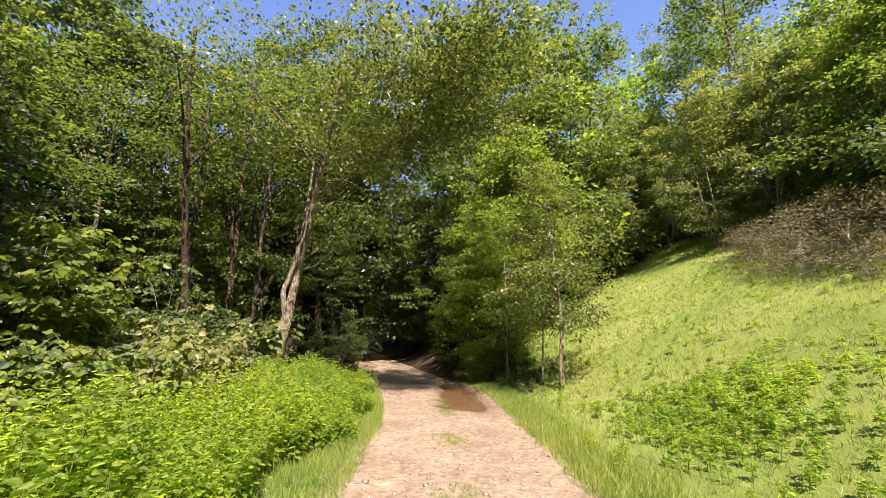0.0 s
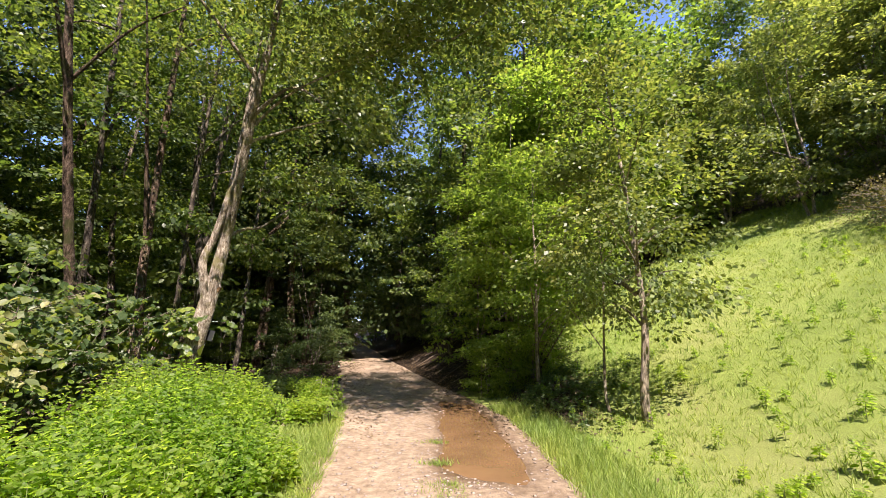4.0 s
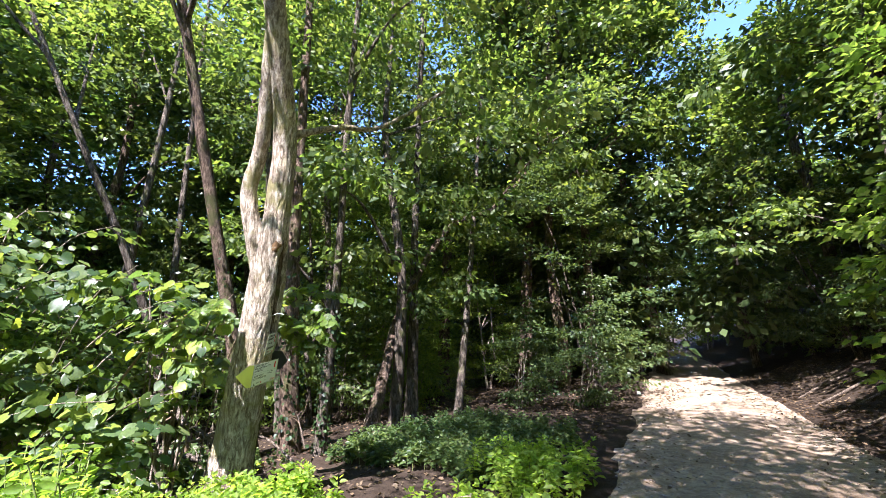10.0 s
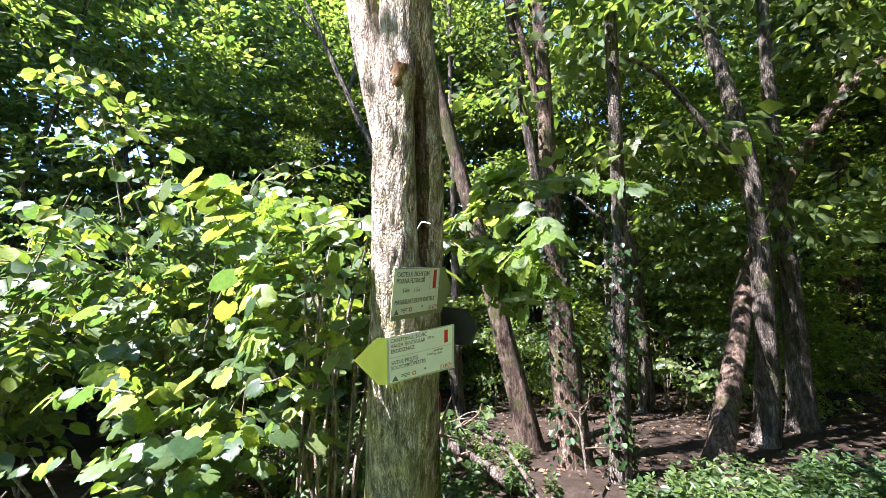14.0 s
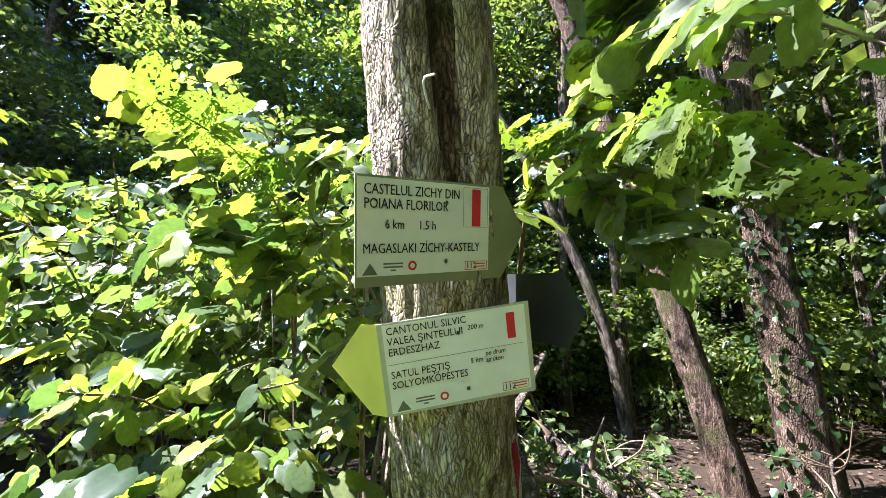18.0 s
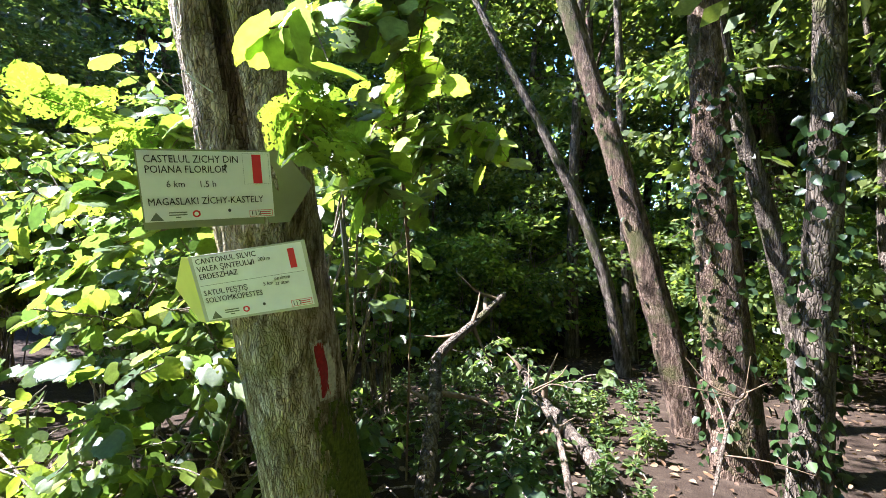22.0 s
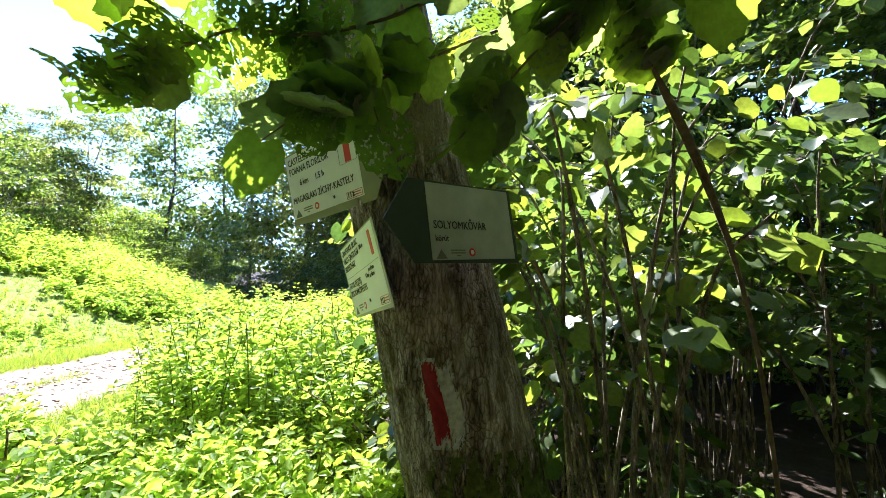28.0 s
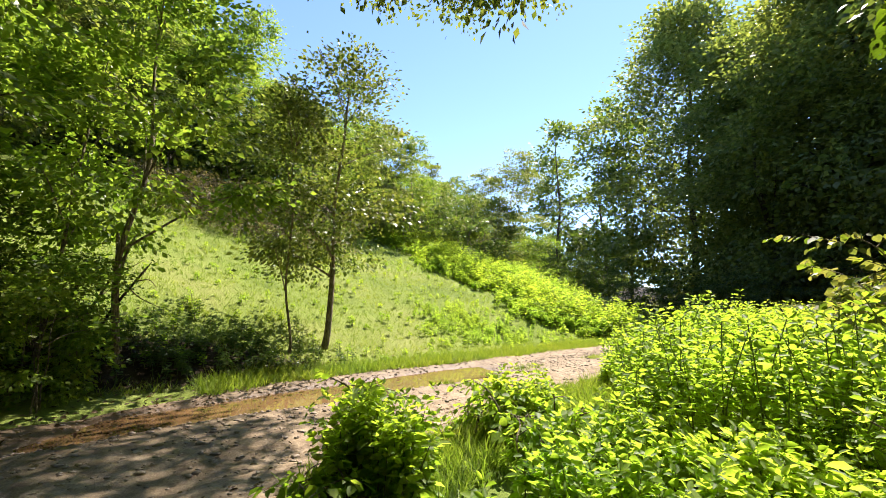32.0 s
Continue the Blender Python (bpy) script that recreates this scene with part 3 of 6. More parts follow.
def grow(thing, seed, h, rad, low, spread, clumps, per, leaf, bark, foliage, lean=(0, 0), kind="d", clump=0.36, flat=0.35, limbs=9, sides=9, stems=1, bare=0):
    """Trunk or stems, limbs and crown under a thing."""
    r = np.random.default_rng(seed)
    clump, flat = clump * 0.78, flat * 0.75
    tops = []
    for s in range(stems):
        swing = np.array([*(r.normal(size=2) * 0.02 * h + np.array(lean) * h), 0.0]) + (np.array([*r.normal(size=2) * 0.16 * h, 0.0]) if stems > 1 else 0)
        start = np.array([*r.normal(size=2) * 0.12, 0.0]) if stems > 1 else np.zeros(3)
        pts = [start + [0, 0, -0.3]] + [start + swing * f**1.3 + [*(r.normal(size=2) * 0.012 * h), f * h * (0.93 if s == 0 else r.uniform(0.6, 0.9))] for f in (0.04, 0.25, 0.5, 0.75, 1.0)]
        line = spline(pts, 4)
        f = np.linspace(0, 1, len(line))
        radii = rad * (1.0 - 0.85 * f) * (1 + 0.5 * np.exp(-f * 18))
        v, q = tube_data(line, radii if stems == 1 else radii * 0.7, sides, 0.035, seed + s)
        part("trunk" if stems == 1 else "stem", mesh_of("trunk", v, [q], bark, True), thing)
        tops.append((line, radii))
    centres = crown_points(r, clumps, low, h, spread)
    line0 = tops[0][0]
    shift = np.stack([np.interp(centres[:, 2], line0[:, 2], line0[:, k]) for k in (0, 1)], -1)
    centres[:, :2] += shift
    pick = r.choice(clumps, limbs + bare, replace=False)
    for k, target in enumerate(centres[pick]):
        line, radii = tops[k % stems]
        z = max(target[2] - r.uniform(0.1, 0.3) * h * 0.6, low * 0.7)
        at = np.array([np.interp(z, line[:, 2], line[:, a]) for a in range(3)])
        if line[:, 2].max() < z:
            at = line[-3]
        mid = at * 0.45 + target * 0.55 + [0, 0, 0.08 * h * r.uniform(0, 0.5)]
        w = np.interp(at[2], line[:, 2], radii) * 0.5
        limb = spline([at, mid, target + unit(target - at) * 0.2], 4)
        v, q = tube_data(limb, np.linspace(max(w, 0.012), 0.008, len(limb)), 5, 0.05, seed + 50 + k)
        part("limb", mesh_of("limb", v, [q], bark, True), thing)
    centre = np.array([line0[-1][0] * 0.5, line0[-1][1] * 0.5, (low + h) * 0.45])
    part("crown", clump_leaves(r, centres, per, clump, flat, leaf, centre, kind, foliage), thing)
    return thing


TREES = {}


def plant(kind, x, y, scale=1.0, turn=0.0, label=None, group=None, sink=0.0, tilt=(0, 0)):
    """A tree of a kind: the first is built, the others are copies."""
    z = float(ground_z(x, y)) - sink
    m = pose(x, y, z, tilt[0], tilt[1], turn) @ Matrix.Diagonal((scale, scale, scale, 1))
    build, name, text, category, grp = KINDS[kind]
    if kind not in TREES:
        ob = root(name, 0, 0, 0, label or text, category, group or grp)
        build(ob)
        TREES[kind] = ob
        ob.matrix_basis = m
    else:
        ob = copy_thing(TREES[kind], Matrix.Identity(4))
        ob.matrix_basis = m
    tagged(ob, label or text, category, group or grp)
    return ob


F, D, B, H = MAT["leaf_forest"], MAT["leaf_forest_shaded"], MAT["leaf_bright"], MAT["leaf_hazel"]
KINDS = {
    "tall_a": (lambda o: grow(o, 11, 18, 0.22, 4.5, 4.6, 190, 58, 0.19, MAT["bark_brown"], F, (0.02, 0.01), clump=0.28, flat=0.3, limbs=6), "forest_tree", "tall forest tree with brown bark and green crown", "tree", "forest trees"),
    "tall_b": (lambda o: grow(o, 12, 16, 0.18, 2.8, 4.2, 180, 56, 0.18, MAT["bark_grey"], F, (-0.03, 0.02), clump=0.36, flat=0.3, limbs=6), "forest_tree", "tall slender forest tree with grey bark", "tree", "forest trees"),
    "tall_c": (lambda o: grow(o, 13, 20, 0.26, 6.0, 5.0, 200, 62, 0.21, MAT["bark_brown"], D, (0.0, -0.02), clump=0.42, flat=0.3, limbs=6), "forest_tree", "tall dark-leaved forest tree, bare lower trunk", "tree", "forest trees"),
    "mid_a": (lambda o: grow(o, 21, 10, 0.11, 0.9, 3.2, 150, 50, 0.15, MAT["bark_grey"], F, (0.03, 0.0), clump=0.3, flat=0.3, limbs=5), "understorey_tree", "medium leafy tree with branches to the ground", "tree", "understorey trees"),
    "mid_b": (lambda o: grow(o, 22, 8, 0.09, 0.6, 2.9, 140, 50, 0.14, MAT["bark_grey"], D, (-0.03, 0.02), clump=0.28, flat=0.3, stems=3, limbs=4), "understorey_tree", "several-stemmed dark green understorey tree", "tree", "understorey trees"),
    "bright_a": (lambda o: grow(o, 31, 9, 0.10, 0.7, 2.8, 250, 56, 0.13, MAT["bark_young"], B, (-0.02, 0.0), clump=0.27, flat=0.3, stems=2, limbs=5), "hornbeam_tree", "sunlit yellow-green tree at the wood's edge", "tree", "edge trees"),
    "pale_a": (lambda o: grow(o, 33, 10, 0.11, 0.8, 2.9, 230, 52, 0.15, MAT["bark_young"], MAT["leaf_pale_green"], (0.02, 0.0), clump=0.3, flat=0.3, stems=2, limbs=6), "forest_tree", "grey-green sunlit tree on the slope", "tree", "edge trees"),
    "far_a": (lambda o: grow(o, 15, 17, 0.2, 2.0, 4.8, 110, 34, 0.36, MAT["bark_grey"], F, (0.02, 0.01), clump=0.66, flat=0.5, limbs=3, sides=6), "forest_tree", "distant leafy forest tree on the slope", "tree", "distant trees"),
    "far_b": (lambda o: grow(o, 16, 14, 0.2, 1.0, 4.6, 110, 34, 0.34, MAT["bark_grey"], B, (-0.02, 0.01), clump=0.7, flat=0.5, limbs=3, sides=6), "forest_tree", "distant yellow-green tree on the slope", "tree", "distant trees"),
    "far_d": (lambda o: grow(o, 17, 12, 0.18, 0.4, 4.6, 110, 34, 0.34, MAT["bark_grey"], D, (-0.02, 0.01), clump=0.7, flat=0.5, limbs=3, sides=6), "forest_tree", "distant dark green tree leafy to the ground", "tree", "distant trees"),
    "round": (lambda o: grow(o, 41, 20, 0.3, 0.3, 6.4, 600, 66, 0.27, MAT["bark_grey"], MAT["leaf_pale_green"], (0, 0), clump=0.7, flat=0.6, limbs=10), "broad_tree", "broad round-crowned tree leafy down to the ground", "tree", "broad trees"),
    "bush_a": (lambda o: grow(o, 51, 3.2, 0.03, 0.2, 1.7, 80, 36, 0.105, MAT["bark_young"], F, (0, 0), clump=0.22, stems=4, limbs=3, sides=6), "shrub", "leafy green shrub with many stems", "shrub", "shrubs"),
    # bush_b and bush_d: sun and shade are put into the shrub's leaf colour
    "bush_b": (lambda o: grow(o, 52, 2.4, 0.025, 0.1, 1.6, 80, 36, 0.10, MAT["bark_young"], B, (0, 0), clump=0.22, stems=4, limbs=3, sides=6), "shrub", "yellow-green shrub in the sun", "shrub", "shrubs"),
    "bush_d": (lambda o: grow(o, 53, 2.8, 0.03, 0.1, 1.7, 80, 36, 0.105, MAT["bark_young"], D, (0, 0), clump=0.22, stems=4, limbs=3, sides=6), "shrub", "shrub under trees in a shade-darkened green", "shrub", "shrubs"),
    "dry": (lambda o: grow(o, 54, 1.7, 0.018, 0.1, 1.4, 80, 15, 0.075, MAT["bark_young"], MAT["leaf_dry"], (0, 0), clump=0.3, stems=6, limbs=34, sides=5), "bramble", "dry brownish bramble thicket on the meadow's edge", "shrub", "brambles"),
}

rs = np.random.default_rng(7)


def scatter(kinds, region, count, gap, size=(0.85, 1.15), keep=None, taken=[], tries=4000):
    """Plants at random places of a region (x0, y0, x1, y1), no nearer to each other than gap."""
    done = 0
    for _ in range(tries):
        if done >= count:
            break
        x, y = rs.uniform(region[0], region[2]), rs.uniform(region[1], region[3])
        if keep and not keep(x, y) or any((x - a) ** 2 + (y - b) ** 2 < gap * gap for a, b in taken):
            continue
        taken.append((x, y))
        plant(kinds[int(rs.integers(len(kinds)))], x, y, rs.uniform(*size), rs.uniform(0, 360))
        done += 1


# single trees with known places, and unseen ones added for shade
plant("tall_b", -8.2, 18.0, 1.0, 40, "slender pale-barked tree standing behind the clump")
plant("tall_b", -11.0, 17.9, 0.9, 10)
plant("tall_b", -15.2, 11.0, 1.05, 120, "dark tree leaning over the hazel thicket", tilt=(-6, 12))
plant("tall_a", -15.5, 29.4, 0.9, 300)
plant("bright_a", -10.5, 25.0, 0.8, 220)
# trees south of y = 0 are out of view, added to shade the wood
for x, y, k, t, kind in ((-16.0, 18.0, 1.0, 300, "tall_c"), (-17.0, 13.0, 1.0, 45, "tall_a"), (-10.2, 2.0, 0.85, 15, "tall_c"), (-9.3, -2.5, 1.0, 35, "tall_c"), (-12.8, -0.5, 1.05, 95, "tall_c"), (-9.8, -6.5, 1.0, 205, "tall_c"), (-14.5, 20.5, 0.95, 255, "tall_c"), (-17.5, 24.0, 1.0, 20, "tall_c"), (-19.5, 17.5, 1.0, 70, "tall_c"), (-11.2, 28.4, 1.15, 110, "tall_c"), (-8.4, 29.4, 1.15, 160, "tall_c"), (-5.6, 30.5, 1.1, 230, "tall_c"), (-10.4, -4.2, 1.1, 310, "tall_c"), (-11.6, -4.6, 1.15, 250, "tall_c"), (-14.6, -3.2, 1.1, 170, "tall_c"), (-9.0, 24.8, 1.15, 65, "tall_c"), (-12.0, 24.0, 1.15, 145, "tall_c")):
    plant(kind, x, y, k, t)
for x, y, k, t, kind in ((-9.0, 7.6, 0.8, 80, "mid_a"), (-8.6, 5.0, 0.8, 140, "mid_b"), (-11.0, 7.8, 0.95, 250, "mid_a"), (-9.8, 3.2, 0.9, 290, "mid_b"), (-14.2, 9.6, 0.9, 330, "mid_a"), (-13.4, 6.4, 1.0, 30, "mid_a"), (-16.4, 10.2, 1.1, 90, "mid_a"), (-16.5, 6.0, 1.1, 45, "mid_a"), (-18.5, 15.5, 1.1, 75, "mid_a"), (-20, 11, 1.2, 15, "far_a"), (-20, 7, 1.2, 115, "far_a"), (-21, 19, 1.1, 215, "far_a"), (-24, 15, 1.2, 315, "far_a"), (-25, 10, 1.2, 20, "far_a"), (-24, 23, 1.2, 50, "far_d")):
    plant(kind, x, y, k, t)
for x, y, k, t in ((-4.2, 31.5, 1.0, 0), (2.4, 28.0, 1.0, 90), (-9.5, 29.5, 0.9, 180), (-12.5, 33.0, 1.0, 45), (-0.5, 38, 1.1, 135), (-5, 47, 1.1, 20), (4.5, 34, 1.1, 220)):
    plant("far_d", x + (1.6 if x > -4.3 else 0), y, k, t)
for k in range(16):
    plant(("far_d", "far_a", "tall_c")[k % 3], -8.5 - 2.6 * (k % 8) - 0.8 * (k // 8), 29.5 + 0.5 * (k % 8) + 5.5 * (k // 8) + 1.3 * (k % 2), 1.1, 53 * k)
# bushes and trees above the weeds of the lower meadow
for k in range(26):
    x = 12.5 + 0.85 * k
    plant(("bush_a", "bush_b", "bush_a", "pale_a")[k % 4], x, -0.6 - 0.12 * k - 1.6 * (k % 3) - 5.5 * (k % 2), (1.3 if k % 4 < 3 else 0.62) + 0.08 * (k % 5), 61 * k)
for k in range(12):
    plant(("far_a", "pale_a", "far_b")[k % 3], 24 + 2.3 * k, 2 - 1.6 * (k % 4) - 0.7 * k, 0.62 + 0.05 * (k % 3), 43 * k)
for x, y, t in ((-17, 3, 10), (-21, 3.5, 80), (-23, 7.5, 150), (-18.5, -1, 220), (-26, 4, 290), (-28, 10, 30), (-15.5, 8.2, 200)):
    plant("far_a", x, y, 1.2 if x < -16 else 0.55, t)
plant("bush_b", -10.2, 20.6, 0.8, 20)
plant("bush_a", -11.6, 19.0, 0.9, 50)
plant("bush_b", -12.2, 22.8, 1.0, 70)
plant("bush_b", -13.6, 18.2, 1.1, 170)
plant("bush_a", -12.4, 15.6, 1.0, 270)
plant("bush_b", -14.6, 14.8, 1.2, 300)
plant("bright_a", 2.9, 18.6, 1.12, 20)
plant("bright_a", 2.5, 16.9, 0.76, 140)
plant("bright_a", 1.5, 18.4, 0.85, 60)
plant("bright_a", 4.6, 19.2, 0.9, 250)
plant("mid_a", 0.9, 22.6, 0.9, 10)
for x, y, k, t in ((5.6, 21.4, 1.15, 70), (8.2, 23.2, 1.15, 190), (10.6, 24.8, 1.1, 300), (3.2, 26.4, 1.2, 20)):
    plant("tall_b", x, y, k, t)
for x, y, k, t, kind in ((2.3, 15.7, 0.6, 10, "bush_b"), (2.9, 15.3, 0.55, 95, "bush_b"), (1.75, 16.3, 0.55, 200, "bush_b"), (3.4, 16.0, 0.7, 300, "bush_b"), (-8.1, 50, 1.1, 30, "bright_a"), (-6.9, 46, 1.0, 120, "bright_a"), (-13.0, 50.5, 1.1, 250, "bright_a"),
                         (-12.2, 10.4, 0.6, 15, "mid_a"), (-11.2, 11.5, 1.0, 75, "bush_b"), (-13.0, 11.9, 1.2, 160, "bush_a"), (-10.4, 10.2, 1.1, 240, "bush_b"), (-14.6, 12.6, 1.3, 320, "bush_b")):
    plant(kind, x, y, k, t)
plant("bush_b", 1.55, 15.5, 0.6, 40)
plant("bush_a", 3.1, 16.3, 0.6, 130)

# the wood west of the track
west = lambda x, y: x < road_x(y) - 4.0 - 0.12 * max(0, 30 - y) and not (-9.8 < x and 10 < y < 22)
scatter(["tall_a", "tall_b", "tall_c"], (-30, 0, -9, 34), 5, 5.0, keep=west)
scatter(["bright_a", "mid_a"], (-24, 18, -9, 36), 9, 3.0, (0.7, 1.0), keep=west)
scatter(["mid_a", "mid_b"], (-30, -2, -10.5, 34), 22, 2.8, (0.6, 0.95), keep=west)
scatter(["bush_a", "bush_b"], (-28, 4, -10, 34), 44, 1.7, (0.7, 1.3), keep=west)
scatter(["bush_a"], (-9.8, 20.5, -6.5, 27), 4, 1.7, (0.35, 0.6))
# the wood along the track northwards
for x, y, k, t, kind in ((-7.4, 24.6, 1.1, 30, "tall_a"), (-5.6, 23.4, 0.8, 30, "mid_b"), (-5.0, 21.4, 0.8, 60, "bush_d"), (-6.2, 20.6, 0.7, 160, "bush_d"), (1.7, 24.5, 1.2, 80, "tall_a"), (-6.6, 26.0, 1.15, 200, "tall_a"), (-0.2, 29.5, 1.2, 310, "tall_b"), (-8.4, 31.5, 0.95, 140, "tall_b"), (-2.4, 36.0, 0.9, 20, "tall_a"),
                         (-10.2, 38.5, 0.9, 250, "tall_a"), (-5.2, 43.5, 0.85, 110, "tall_b"), (-13.5, 46.0, 0.9, 60, "tall_b"), (4.2, 22.6, 1.15, 160, "tall_b"), (6.8, 25.5, 1.1, 10, "tall_a"), (3.4, 31.0, 1.2, 280, "tall_a"),
                         (-11.5, 53, 0.9, 15, "tall_b"), (-17.5, 55, 0.9, 15, "tall_a")):
    plant(kind, x, y, k, t)
for x, y, k, t, kind in ((-6.0, 28.5, 0.65, 140, "mid_b"), (0.6, 27.2, 0.65, 210, "mid_b"), (-1.4, 32.6, 0.7, 10, "mid_a"), (-8.6, 35.5, 0.7, 90, "mid_a"), (-3.8, 39.6, 0.7, 290, "mid_a"),
                         (-11.6, 43.0, 0.75, 170, "mid_b"), (-7.0, 48.0, 0.75, 60, "mid_a"), (-13.0, 51.5, 0.8, 220, "bright_a"), (-9.3, 51.0, 0.8, 130, "mid_a"), (-15.0, 58.0, 1.0, 20, "bright_a"), (-12.5, 60.0, 1.0, 80, "mid_a")):
    plant(kind, x, y, k, t)
near_track = lambda x, y: abs(x - road_x(y)) > 4.5
scatter(["far_a", "far_d", "far_b"], (-34, 30, 14, 70), 34, 3.6, (0.8, 1.1), keep=near_track)
scatter(["mid_b", "bush_d", "bush_a"], (-14, 22, 6, 50), 24, 2.2, (0.5, 0.8), keep=lambda x, y: abs(x - road_x(y)) > 2.8)
# the wooded slope east of the meadow
slope = lambda x, y: x > 16.0 + 0.12 * (10 - y) or y > 17.5 + 0.62 * (x - 2.5)
scatter(["pale_a", "tall_b", "far_b", "pale_a"], (5, 19, 22, 34), 16, 3.0, (0.9, 1.1), keep=lambda x, y: slope(x, y) and x > road_x(y) + 5)
scatter(["pale_a", "bright_a", "pale_a"], (6, 10, 25, 27), 26, 2.7, (0.6, 0.85), keep=lambda x, y: slope(x, y) and x < 25)
scatter(["pale_a", "bright_a"], (15, 0, 22, 9), 10, 1.9, (0.5, 0.75), keep=lambda x, y: x > 16)
scatter(["bush_a", "bush_b"], (6, -8, 19, 27), 30, 1.4, (0.8, 1.3), keep=lambda x, y: slope(x, y) and x < 18.5 + 0.12 * (10 - y))
scatter(["far_b", "pale_a", "far_a"], (24, 12, 46, 44), 34, 3.6, (0.7, 0.95), keep=lambda x, y: slope(x, y) and x > 24)
scatter(["far_a", "far_b", "far_b"], (29, -24, 52, 4), 26, 3.4, (0.5, 0.7), keep=lambda x, y: x > 28 + 0.3 * abs(y))
for x, y, k in ((10.3, 8.4, 0.8), (11.0, 9.4, 1.0), (11.6, 8.2, 1.1), (10.7, 10.6, 0.9), (11.5, 11.2, 1.1), (10.9, 12.0, 0.9), (11.6, 12.8, 1.1), (12.4, 9.8, 1.2), (12.6, 11.6, 1.3), (12.7, 13.4, 1.2), (11.9, 14.2, 0.9), (13.4, 10.6, 1.3), (13.6, 12.6, 1.3), (13.9, 14.4, 1.1), (12.8, 15.0, 1.0), (12.6, 7.4, 1.1)):
    plant("dry", x, y, 0.72 * k, 97 * x)
for x, y, k, kind in ((14.4, 9.6, 1.5, "bush_a"), (14.9, 11.6, 1.6, "bush_a"), (13.9, 8.0, 1.4, "bush_a"), (15.4, 13.6, 1.5, "bush_b"), (15.6, 8.6, 0.7, "pale_a"), (15.9, 12.4, 0.95, "bright_a"), (15.0, 16.2, 0.85, "pale_a"), (18.6, 10.4, 1.0, "bright_a"), (18.8, 14.2, 1.05, "bright_a"), (13.6, 18.4, 0.85, "pale_a")):
    plant(kind, x, y, k, 71 * x)
# southwards: the broad trees round the track and the valley's bushes
for x, y, k in ((9.8, -24.5, 1.35), (2.2, -27.0, 1.25), (-2.2, -16.0, 1.02), (-8.5, -14.0, 0.95), (2.0, -23.0, 1.12), (-13, -18, 1.0), (2.6, -17.2, 0.95), (-5.4, -15.6, 1.0)):
    plant("round", x, y, k, x * 37)
# shrubs whose dark colour also stands for black shade beneath the broad trees
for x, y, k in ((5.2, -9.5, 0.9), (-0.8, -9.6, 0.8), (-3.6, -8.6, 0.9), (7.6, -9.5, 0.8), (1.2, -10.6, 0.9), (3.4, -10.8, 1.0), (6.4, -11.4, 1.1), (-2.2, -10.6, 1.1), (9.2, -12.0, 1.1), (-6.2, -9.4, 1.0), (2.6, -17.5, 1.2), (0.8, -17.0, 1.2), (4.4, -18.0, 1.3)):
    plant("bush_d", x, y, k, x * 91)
scatter(["bush_a", "bush_b", "bush_a"], (13, -40, 38, -15), 44, 2.2, (1.0, 1.7), keep=lambda x, y: x > 12 - 0.55 * (y + 15))
scatter(["mid_a", "bright_a"], (22, -26, 36, -8), 8, 3.0, (0.5, 0.75), keep=lambda x, y: x > 12 - 0.55 * (y + 15))
scatter(["far_a", "far_d"], (40, -90, 90, -34), 22, 5, (0.8, 1.1))
scatter(["far_a", "far_d"], (-40, -60, 12, -24), 26, 4.2, (0.8, 1.2))
scatter(["mid_a", "mid_b", "bush_a"], (-24, -12, -8.5, 3), 16, 2.4, (0.7, 1.0))
for x, y, k in ((24, -25, 1.15), (20, -28.5, 1.2), (27.5, -30, 1.0), (16.5, -27, 1.25)):
    plant("far_a", x, y, k, x * 31)
# the wood's depth in the west
scatter(["far_d", "far_a", "far_b"], (-62, -10, -28, 60), 44, 4.2, (0.7, 1.0))
scatter(["bush_a", "bush_b"], (-30, 6, -20, 36), 16, 2.0, (1.2, 1.8))


# ---- the sign tree ----
LIGHT = leaf_material("pale_olive_leaf", (0.075, 0.11, 0.034), (0.14, 0.185, 0.06), (0.23, 0.265, 0.105), 0.38, 0.4, glow=(1.75, 1.75, 0.65))
AXIS = spline([(-5.38, 13.37, -0.25), (-5.27, 13.37, 0.2), (-5.11, 13.375, 0.9), (-5.0, 13.38, 1.4), (-4.88, 13.39, 1.9), (-4.76, 13.38, 2.5), (-4.64, 13.36, 3.2), (-4.50, 13.29, 4.0), (-4.1, 12.85, 5.3), (-3.7, 12.38, 6.75), (-3.2, 12.0, 9.0), (-2.8, 11.8, 12.0)], 14)
AXIS_R = np.interp(AXIS[:, 2], [-0.3, 0.1, 0.6, 1.3, 2.2, 2.5, 3.0, 4, 6.7, 9, 12], [0.30, 0.24, 0.205, 0.193, 0.188, 0.175, 0.135, 0.12, 0.09, 0.06, 0.015])


